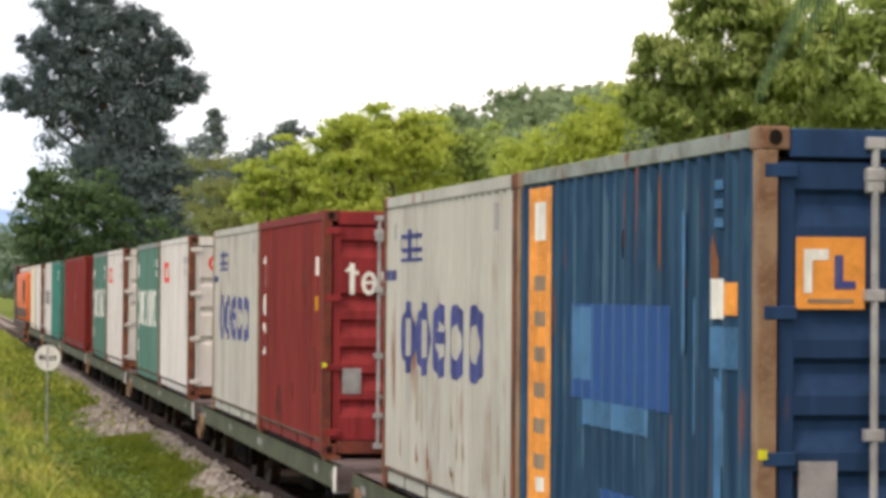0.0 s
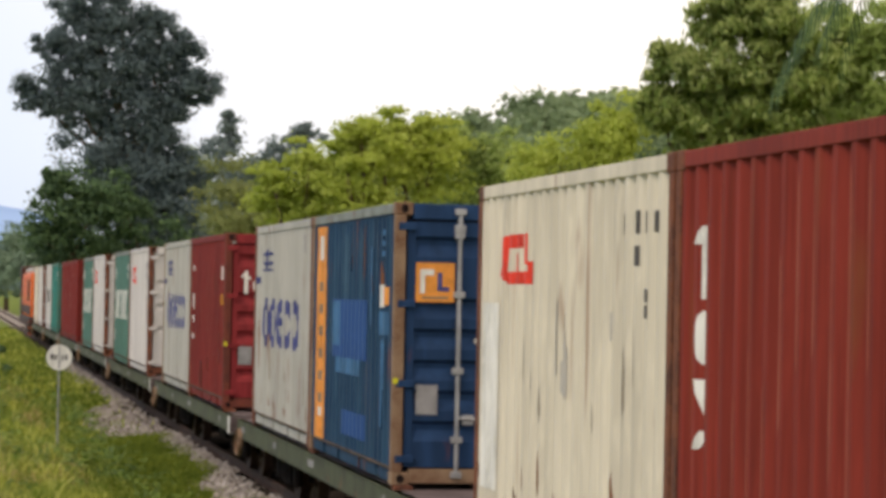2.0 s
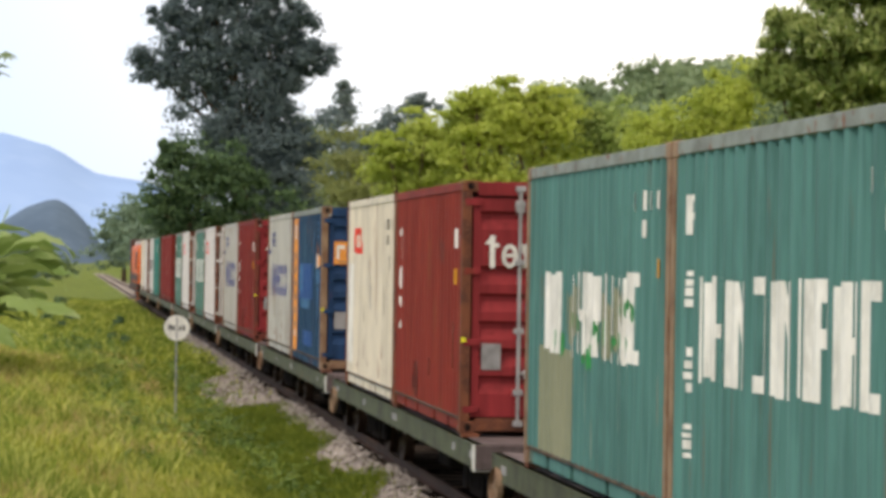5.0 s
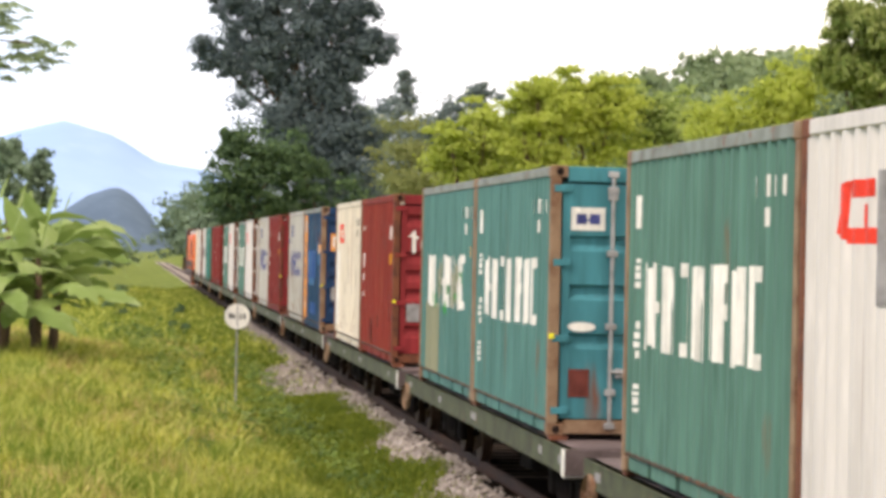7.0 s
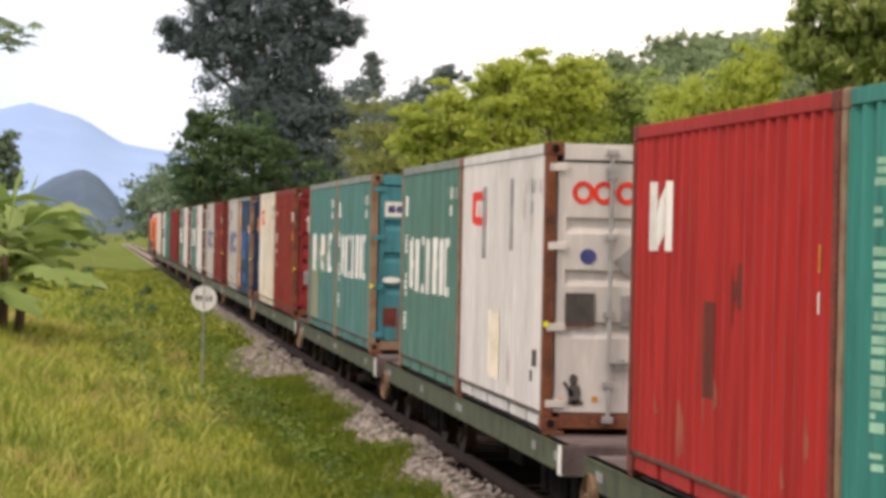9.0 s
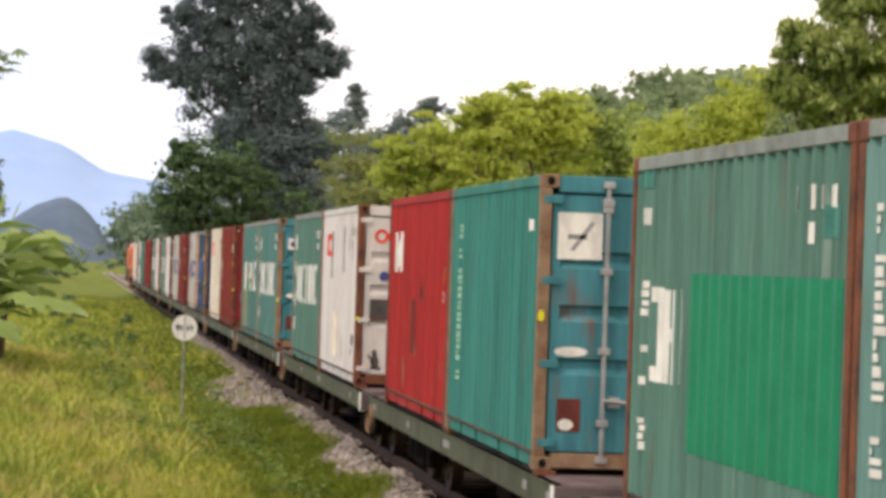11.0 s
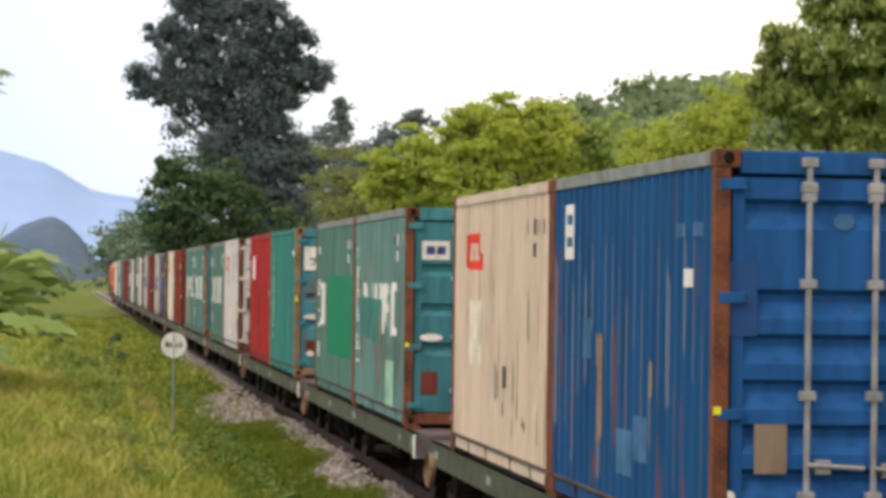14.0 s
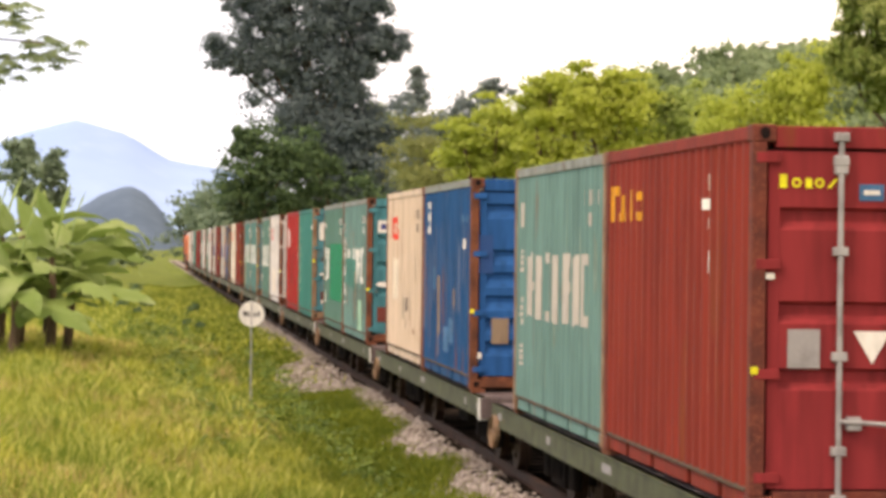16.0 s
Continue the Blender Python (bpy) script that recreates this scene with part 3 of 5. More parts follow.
container(1, 0, "cosco", "cosco", "light grey shipping container with blue ring lettering shapes", cosco, post="tan")
TEX_DOOR = [("m_white", R(0.29, 0.345, 1.70, 2.03) + [[(0.23, 1.94), (0.29, 2.0), (0.29, 1.94)]] + R(0.345, 0.39, 1.91, 1.95), 0.006),
            ("m_white", ring(0.50, 1.82, 0.085, 0.125, 0.045) + R(0.455, 0.545, 1.81, 1.845), 0.006),
            ("m_white", [[(0.60, 1.945), (0.69, 1.945), (0.79, 1.70), (0.70, 1.70)], [(0.72, 1.945), (0.79, 1.945), (0.736, 1.836), (0.706, 1.911)], [(0.654, 1.808), (0.682, 1.738), (0.665, 1.70), (0.605, 1.70)]], 0.006),
            ("m_pale", R(0.67, 0.80, 1.22, 1.34), 0.006), ("m_white", R(0.70, 0.77, 1.26, 1.30), 0.009), PLATE, LAMP]
tex_side = [("m_white", R(0.5, 0.6, 1.76, 2.16) + [[(0.40, 2.06), (0.5, 2.16), (0.5, 2.06)]] + disc(0.53, 1.55, 0.09, 0.15) + [[(0.42, 1.32), (0.66, 1.32), (0.55, 1.1)]] + [[(0.42, 0.94), (0.5, 0.94), (0.6, 1.04), (0.5, 1.04)]]),
            ("m_maroon", ragged(4.1, 4.38, 1.7, 2.0, 2)), ("m_white", R(5.44, 5.54, 1.9, 2.1)), ("m_amber", column(5.42, 5.5, 1.52, 1.68, 1, 1)), ("m_brown", ragged(5.28, 5.4, 0.5, 2.2, 34)), ("m_brown", ragged(3.3, 3.45, 0.2, 0.7, 35)), ("m_maroon", ragged(1.6, 2.4, 0.2, 0.6, 36))]
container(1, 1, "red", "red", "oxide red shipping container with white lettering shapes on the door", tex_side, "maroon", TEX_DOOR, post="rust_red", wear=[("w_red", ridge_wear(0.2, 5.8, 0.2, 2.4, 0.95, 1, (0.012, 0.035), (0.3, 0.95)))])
container(2, 0, "cosco", "cosco", "light grey streaked shipping container with blue ring lettering shapes", cosco, post="rust", wear=[("w_grey", ridge_wear(0.2, 5.8, 0.2, 1.2, 0.35, 5)), ("w_rust", ridge_wear(0.2, 5.8, 0.15, 0.6, 0.3, 6))])
rl_side = [("m_orange", R(0.38, 1.05, 0.15, 2.46)), ("m_white", R(0.5, 0.9, 2.1, 2.36) + column(0.55, 0.85, 0.4, 0.52, 1, 0.8)),
           ("m_brown", column(0.5, 0.92, 0.55, 2.0, 6, 0.42)),
           ("m_blue", R(1.75, 4.3, 1.08, 1.68)), ("m_pale", R(2.1, 3.8, 0.92, 1.08) + R(1.8, 2.2, 1.2, 1.66)), ("m_blue", R(2.6, 4.2, 0.3, 0.55)),
           ("m_white", R(5.16, 5.32, 1.62, 1.83)), ("m_pale", ragged(5.2, 5.4, 0.5, 1.4, 31)), ("m_orange", R(5.42, 5.56, 1.64, 1.81)), ("m_pale", R(5.16, 5.58, 1.36, 1.58)),
           ("m_pale", column(5.2, 5.35, 2.1, 2.4, 3, 0.5)), ("m_pale", ragged(4.55, 4.8, 1.0, 2.2, 32) + ragged(3.1, 3.2, 1.8, 2.4, 33))]
container(2, 1, "blue", "blue", "dark blue shipping container with an orange stripe and logo panel", rl_side,
          "navy_door", [("m_orange", R(0.20, 0.56, 1.68, 2.04), 0.004), ("m_white", R(0.24, 0.285, 1.76, 1.98) + R(0.285, 0.37, 1.925, 1.98), 0.008),
                        ("m_navy", R(0.40, 0.445, 1.78, 1.95) + R(0.445, 0.51, 1.78, 1.82), 0.008), ("m_brown", R(0.26, 0.50, 1.71, 1.73), 0.008), ("m_white", disc(0.82, 1.33, 0.07, 0.04), 0.006), PLATE, LAMP], post="tan",
          wear=[("w_navy", ridge_wear(0.9, 5.8, 0.2, 2.45, 0.85, 3)), ("w_rust", ridge_wear(1.0, 5.8, 1.4, 2.45, 0.2, 4))])
container(3, 0, "cream", "cream", "cream shipping container with a red logo shape, rusted ends",
          [OOCL, ("m_black", frieze()), ("m_black", column(5.32, 5.45, 1.64, 1.83, 2, 0.8)), ("m_stain", ragged(2.9, 3.45, 1.1, 1.8, 3)), ("m_white", R(0.2, 0.78, 0.3, 1.7)), ("m_stain", ragged(4.4, 4.6, 1.5, 1.68, 4))], post="rust", wear=[("w_grey", ridge_wear(1.6, 5.6, 0.8, 1.8, 0.3, 7)), ("w_rust", ridge_wear(0.2, 5.8, 0.15, 0.7, 0.4, 8))])
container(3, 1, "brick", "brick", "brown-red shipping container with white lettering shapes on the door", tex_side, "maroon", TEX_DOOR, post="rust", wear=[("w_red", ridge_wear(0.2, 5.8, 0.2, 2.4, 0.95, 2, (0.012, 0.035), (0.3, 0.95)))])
container(4, 0, "teal", "teal", "teal shipping container with scraped white lettering shapes and green paint spots",
          [("m_bare", R(0.72, 2.35, 0.165, 1.06)), ("m_bare", ragged(2.0, 4.4, 1.05, 1.6, 6)), ("m_white", glyphs(0.95, 5.0, 1.03, 1.67, "|||..|h|p||nc")), ("m_leaf", ragged(1.4, 1.9, 1.0, 1.2, 7) + ragged(2.2, 2.6, 1.2, 1.35, 8) + ragged(3.0, 3.7, 1.15, 1.32, 9) + ragged(4.0, 4.6, 1.1, 1.25, 10) + ragged(2.7, 3.1, 0.95, 1.12, 11) + ragged(4.3, 4.7, 1.35, 1.5, 12)),
           ("m_white", frieze()), ("m_amber", R(5.56, 5.72, 1.67, 1.8))], post="tan", wear=[("w_green", ridge_wear(2.4, 5.8, 0.2, 1.2, 0.3, 9))])
CS_DOOR = [("m_white", R(0.20, 0.53, 1.97, 2.19), 0.004), ("m_navy", R(0.25, 0.35, 2.03, 2.13) + R(0.38, 0.48, 2.03, 2.13) + R(0.35, 0.38, 2.06, 2.08), 0.007), ("m_white", disc(0.82, 2.07, 0.055, 0.07)),
           ("m_white", disc(0.32, 1.045, 0.14, 0.045), 0.006), ("m_white", R(0.75, 0.9, 1.39, 1.44), 0.006), ("m_maroon", R(0.2, 0.4, 0.37, 0.64), 0.002), LAMP]
container(4, 1, "teal", "teal", "teal shipping container with broad white lettering shapes", cs_marks() + [("m_amber", R(5.53, 5.62, 1.67, 1.84))], "teal_door", CS_DOOR, grooves=THREE, post="tan")
container(5, 0, "moss", "moss", "dull green shipping container with white lettering shapes beside a white one", cs_marks(), post="tan")
container(5, 1, "white", "white", "white shipping container with red ring logo shapes on the door",
          [OOCL, ("m_grey", frieze()), ("m_grey", R(1.75, 1.92, 1.5, 2.24) + R(3.78, 3.96, 1.6, 2.3)), ("m_cream", R(2.4, 3.2, 0.3, 0.98)), ("m_black", R(5.3, 5.5, 0.55, 0.7) + R(5.2, 5.34, 0.4, 0.5))], None,
          [("m_red", ring(0.345, 2.145, 0.10, 0.105, 0.045), 0.004), ("m_red", ring(0.535, 2.145, 0.10, 0.105, 0.045), 0.004), ("m_red", ring(0.745, 2.145, 0.10, 0.105, 0.045), 0.004), ("m_red", R(0.87, 0.95, 2.04, 2.25), 0.004),
           ("m_navy", disc(0.40, 1.57, 0.075, 0.07), 0.004), ("m_black", R(0.2, 0.47, 0.96, 1.24), 0.012), ("m_maroon", R(0.2, 0.47, 0.945, 0.96), 0.013), ("m_grey", [[(0.625, 1.52), (0.80, 1.375), (0.975, 1.52), (0.80, 1.665)]], 0.006),
           ("m_grey", R(0.71, 0.91, 0.94, 1.22), 0.006), ("m_black", disc(0.30, 0.33, 0.06, 0.10) + disc(0.29, 0.46, 0.04, 0.05) + [[(0.19, 0.43), (0.21, 0.45), (0.30, 0.33), (0.27, 0.30)]] + R(0.24, 0.38, 0.23, 0.27), 0.006),
           ("m_amber", R(0.15, 0.2, 0.24, 0.29), 0.005), ("m_amber", R(0.46, 0.51, 0.26, 0.31), 0.005), LAMP], grooves=THREE, post="rust")
container(6, 0, "scarlet", "scarlet", "bright red shipping container with white slanted logo bars",
          [("m_white", R(0.55, 0.8, 1.66, 2.16) + R(1.25, 1.5, 1.66, 2.16) + [[(0.8, 1.66), (1.0, 1.66), (1.28, 2.1), (1.1, 2.16)]]), ("m_dark", R(2.55, 2.96, 0.7, 1.34)), ("m_dark", ragged(3.35, 3.6, 1.2, 1.6, 14)),
           ("m_amber", R(5.62, 5.7, 1.58, 1.74)), ("m_white", R(5.6, 5.7, 1.35, 1.47))], post="rust_red", wear=[("w_red", ridge_wear(0.3, 5.8, 0.2, 0.9, 0.3, 10))])
container(6, 1, "ever", "ever", "green shipping container with a tall white lettering strip",
          [("m_mint", small_print(0.6, 0.92, 0.5, 2.2, 8)), ("m_white", R(5.3, 5.5, 2.1, 2.2))], "teal_door",
          [("m_white", R(0.16, 0.56, 1.85, 2.26), 0.004), ("m_grey", [[(0.27, 1.93), (0.31, 1.93), (0.50, 2.18), (0.45, 2.18)]], 0.007), ("m_grey", R(0.25, 0.42, 2.03, 2.07), 0.007),
           ("m_white", disc(0.31, 1.04, 0.15, 0.045), 0.006), ("m_maroon", R(0.2, 0.41, 0.34, 0.63), 0.002), ("m_white", disc(0.28, 0.40, 0.07, 0.05), 0.006),
           ("m_yellow", disc(0.03, 1.35, 0.03, 0.05), 0.04)], grooves=THREE, post="tan")
container(7, 0, "moss", "moss", "faded green shipping container with a large fresh green patch", [("m_white", glyphs(0.75, 1.9, 1.0, 1.66, "dh|")), ("m_green", R(1.92, 5.78, 0.58, 1.76)), ("m_teal", R(0.2, 0.75, 2.36, 2.52) + R(5.4, 5.75, 1.98, 2.16)),
          ("m_white", frieze()), ("m_white", R(0.42, 0.6, 2.1, 2.22)), ("m_white", small_print(0.42, 0.58, 0.44, 0.72, 4)), ("m_white", small_print(0.42, 0.58, 0.96, 1.24, 5)), ("m_white", small_print(0.42, 0.58, 1.44, 1.7, 6))], post="rust", wear=[("w_green", ridge_wear(0.2, 5.8, 0.2, 2.3, 0.4, 11)), ("w_rust", ridge_wear(0.2, 2.0, 0.2, 0.8, 0.2, 12))])
container(7, 1, "sage", "sage", "pale green weathered shipping container with a teal patch over its lettering",
          [("m_white", glyphs(1.2, 5.0, 1.03, 1.66, "||..|.nh||p|c")), ("m_weather", ragged(2.4, 4.3, 0.2, 1.2, 101)), ("m_weather", ragged(4.4, 5.6, 0.3, 1.0, 103)), ("m_teal", [[(0.75, 1.0), (3.5, 0.86), (3.5, 1.46), (0.75, 1.5)]]), ("m_mint", R(4.0, 4.9, 0.14, 0.72)), ("m_brown", ragged(3.0, 3.35, 0.3, 1.3, 15) + ragged(1.6, 1.8, 1.5, 2.2, 16) + ragged(4.2, 4.45, 0.75, 1.0, 17)),
           ("m_white", frieze()), ("m_white", small_print(0.34, 0.52, 0.45, 2.15, 7))], "teal_door", CS_DOOR, grooves=THREE, post="rust", wear=[("w_green", ridge_wear(0.7, 5.8, 0.2, 2.3, 0.5, 13)), ("w_rust", ridge_wear(0.8, 5.8, 0.2, 2.2, 0.45, 14))])
container(8, 0, "beige", "beige", "beige shipping container with a red logo shape and pale patch", [OOCL, ("m_black", frieze()), ("m_cream", R(1.2, 2.05, 0.9, 1.54)), ("m_black", R(3.35, 3.55, 0.75, 0.95) + R(3.4, 3.5, 0.5, 0.62)), ("m_brown", ragged(3.3, 3.5, 0.6, 1.05, 18))], post="rust", wear=[("w_grey", ridge_wear(2.2, 5.6, 0.4, 1.7, 0.75, 15)), ("w_rust", ridge_wear(2.6, 5.7, 0.2, 0.8, 0.3, 16))])
container(8, 1, "royal", "royal", "worn blue shipping container with rusted top corners",
          [("m_white", R(0.5, 1.0, 1.92, 2.36)), ("m_pale", R(0.62, 0.85, 2.02, 2.1) + R(0.62, 0.85, 2.2, 2.28)), ("m_white", R(5.13, 5.31, 1.72, 1.84)), ("m_pale", bars(4.7, 5.6, 2.05, 2.14, 5)), ("m_pale", R(1.42, 1.7, 1.15, 1.46) + R(2.9, 3.3, 0.35, 0.68) + R(3.5, 3.85, 0.48, 0.8)),
           ("m_brown", ragged(2.0, 2.2, 0.5, 1.4, 19) + ragged(3.9, 4.1, 0.9, 1.7, 20))], "royal_door",
          [("m_pale", disc(0.83, 2.14, 0.07, 0.05), 0.006), ("m_blue", R(0.10, 0.28, 1.42, 1.89), 0.004), ("m_brown", R(0.27, 0.48, 0.56, 0.87), 0.006), ("m_white", disc(0.11, 0.41, 0.04, 0.045), 0.02), LAMP], post="rust",
          wear=[("w_blue", ridge_wear(0.3, 5.7, 0.2, 2.1, 1.0, 17, (0.03, 0.09), (0.3, 0.9))), ("w_rust", ridge_wear(1.2, 5.0, 0.2, 1.6, 0.3, 18, (0.02, 0.06)))])
container(9, 0, "sage", "sage", "pale green shipping container with white lettering shapes", cs_marks("m_stain"), post="tan", wear=[("w_green", ridge_wear(0.7, 5.8, 0.2, 2.3, 0.5, 19)), ("w_rust", ridge_wear(2.0, 3.6, 1.4, 2.2, 0.25, 20))])
container(9, 1, "brick", "brick", "brown-red shipping container with amber lettering shapes on the door",
          [("m_amber", R(0.2, 0.45, 1.98, 2.28) + R(0.6, 1.0, 1.98, 2.05) + R(0.75, 0.95, 1.98, 2.2) + R(1.1, 1.3, 1.98, 2.24) + ring(1.6, 2.1, 0.2, 0.12, 0.07) + R(0.45, 0.6, 2.2, 2.28)), ("m_white", R(4.4, 4.5, 2.18, 2.3) + R(4.3, 4.6, 2.04, 2.12) + R(4.4, 4.55, 1.9, 1.98) + R(4.48, 4.58, 1.58, 1.74))], "maroon",
          [("m_yellow", R(0.19, 0.24, 2.17, 2.26), 0.006), ("m_yellow", ring(0.305, 2.205, 0.033, 0.033, 0.016), 0.006), ("m_yellow", R(0.365, 0.41, 2.17, 2.235), 0.006),
           ("m_yellow", ring(0.46, 2.205, 0.033, 0.033, 0.016), 0.006), ("m_yellow", [[(0.51, 2.17), (0.535, 2.17), (0.59, 2.235), (0.565, 2.235)]], 0.006), ("m_pale", R(0.73, 0.9, 2.09, 2.2), 0.006), ("m_white", R(0.76, 0.87, 2.13, 2.16), 0.009),
           ("m_grey", R(0.255, 0.475, 0.97, 1.23), 0.006), ("m_white", [[(0.70, 1.22), (0.83, 1.0), (0.96, 1.22)]], 0.006), ("m_white", R(0.09, 0.16, 1.56, 1.60), 0.02), LAMP], grooves=WIDE, post="rust_red", wear=[("w_red", ridge_wear(0.2, 5.8, 0.2, 2.4, 0.95, 21, (0.012, 0.035), (0.3, 0.95)))])


# ---- flat wagons ----
def wheel_mesh(bm, x, y, z, r, w, n=24):
    rod(bm, (x - w / 2, y, z), (x + w / 2, y, z), r, n=n)
    s = -1 if x < 0 else 1
    rod(bm, (x - s * w / 2 - 0.014, y, z), (x - s * w / 2 + 0.014, y, z), r + 0.028, n=n)


def wheelset(parent, y):
    ws = new("wheelset")
    ws.parent, ws.location = parent, (0, y, 0.40)
    for x in (-0.55, 0.55):
        bm = bmesh.new()
        wheel_mesh(bm, x, 0, 0, 0.40, 0.12)
        for i in range(5):
            a = 6.2832 * i / 5
            box(bm, x + (0.055 if x > 0 else -0.085), x + (0.085 if x > 0 else -0.055), 0.22 * math.cos(a) - 0.04, 0.22 * math.cos(a) + 0.04, 0.22 * math.sin(a) - 0.04, 0.22 * math.sin(a) + 0.04)
        part("wheel", bm, M["wheel"], ws, "worn steel wheel")
    part("axle", rod(bmesh.new(), (-0.68, 0, 0), (0.68, 0, 0), 0.07), M["under"], ws)
    WHEELS.append((ws, y))
    return ws


def bogie(parent, y):
    for sx in (-1, 1):
        bm = bmesh.new()
        x = sx * 0.78
        xs = sorted((x, x + sx * 0.1))
        box(bm, *xs, y - 1.15, y + 1.15, 0.52, 0.64, bevel=0.02)
        box(bm, *xs, y - 0.5, y + 0.5, 0.26, 0.36, bevel=0.02)
        for d in (-0.9, 0.9):
            box(bm, *xs, y + d - 0.16, y + d + 0.16, 0.28, 0.56, bevel=0.03)
        for d in (-0.45, 0.45):
            box(bm, *xs, y + d - 0.06, y + d + 0.06, 0.3, 0.56)
        for d in (-0.2, 0.0, 0.2):
            rod(bm, (x + sx * 0.05, y + d, 0.34), (x + sx * 0.05, y + d, 0.54), 0.07, n=10)
        part("bogie_side_frame", bm, M["under"], parent)
    part("bolster", boxes((-0.85, 0.85, y - 0.17, y + 0.17, 0.45, 0.66), bevel=0.02), M["under"], parent)
    for d in (-0.9, 0.9):
        wheelset(parent, y + d)


def wagon(k):
    ob = thing("flat_wagon", pose(0, 0, 0), "olive-grey steel container flat wagon on two bogies", "rail wagon", "wagons of the train")
    MOVING.append((ob, k * PITCH + (2 * L + GAP) / 2, 0.0))
    f, r = 6.1 + 1.85, -6.1 - 1.15
    for sx in (-1, 1):
        bm = bmesh.new()
        xs = sorted((sx * 1.215, sx * 1.13))
        box(bm, *xs, r, f, 0.72, 0.955, bevel=0.006)
        for z in (0.72, 0.935):
            box(bm, *sorted((sx * 1.225, sx * 1.1)), r, f, z, z + 0.02)
        sill = part("side_sill", bm, M["sill"], ob, "olive-grey steel side sill")
        for y, w in ((r + 0.25, 0.35), (r + 1.6, 0.22), (-0.2, 0.5), (3.4, 0.25), (f - 0.7, 0.3)):
            part("stencil", boxes((*sorted((sx * 1.2165, sx * 1.21)), y - w / 2, y + w / 2, 0.80, 0.88)), M["m_grey"], sill)
        part("end_plate", boxes((*sorted((sx * 1.228, sx * 0.98)), r - 0.006, r + 0.16, 0.69, 0.95), bevel=0.004), M["m_white"], ob, "white painted end plate")
        for y in (-6.05, -0.12, 0.12, 6.05):
            part("twist_lock", boxes((*sorted((sx * 1.2, sx * 1.02)), y - 0.09, y + 0.09, 0.955, 1.0), bevel=0.008), M["rust"], ob)
    bm = boxes((-1.13, 1.13, r + 0.02, f - 0.02, 0.93, 0.96))
    part("deck_plate", bm, M["deck"], ob, "dusty steel deck")
    part("center_sill", boxes((-0.25, 0.25, r, f, 0.48, 0.92), (-0.9, 0.9, -1.5, -1.3, 0.62, 0.9), (-0.9, 0.9, 1.3, 1.5, 0.62, 0.9)), M["under"], ob)
    part("end_beam", boxes((-1.22, 1.22, r - 0.02, r + 0.06, 0.70, 0.95), bevel=0.01), M["deck"], ob)
    part("end_beam", boxes((-1.22, 1.22, f - 0.06, f + 0.02, 0.70, 0.95), bevel=0.01), M["sill"], ob)
    part("brake_cylinder", boxes((-0.8, -0.35, -2.2, -1.2, 0.35, 0.62), bevel=0.03), M["under"], ob)
    part("air_tank", boxes((0.4, 0.8, 0.4, 1.6, 0.4, 0.62), bevel=0.03), M["under"], ob)
    bm = bmesh.new()
    bmesh.ops.create_cone(bm, cap_ends=False, segments=18, radius1=0.19, radius2=0.19, depth=0.03)
    for v in bm.verts:
        v.co = Vector((v.co.z, v.co.x, v.co.y))
    bmesh.ops.solidify(bm, geom=bm.faces, thickness=0.028)
    for i in range(5):
        a = 6.2832 * i / 5
        rod(bm, (0, 0, 0), (0, 0.18 * math.cos(a), 0.18 * math.sin(a)), 0.012, n=6)
    for v in bm.verts:
        v.co += Vector((-1.25, 6.1 + 1.4, 0.66))
    part("brake_wheel", bm, M["tan"], ob, "rusty spoked hand-brake wheel")
    part("brake_spindle", rod(bmesh.new(), (-1.25, 7.5, 0.66), (-1.0, 7.5, 0.66), 0.02), M["under"], ob)
    for y, s in ((r, -1), (f, 1)):
        bm = boxes((-0.09, 0.09, *sorted((y, y + s * 0.42)), 0.62, 0.8), (-0.16, 0.16, *sorted((y + s * 0.40, y + s * 0.56)), 0.56, 0.86), bevel=0.02)
        part("coupler", bm, M["under"], ob, "grimy automatic coupler")
        bm = bmesh.new()
        for i in range(6):
            a, b = i / 6, (i + 1) / 6
            rod(bm, (0.35, y + s * 0.5 * a, 0.6 - 0.22 * math.sin(3.14 * a)), (0.35, y + s * 0.5 * b, 0.6 - 0.22 * math.sin(3.14 * b)), 0.025, n=6)
        part("brake_hose", bm, M["under"], ob)
    bogie(ob, 5.0)
    bogie(ob, -5.0)
    return ob


for k in range(-4, 11):
    wagon(k)


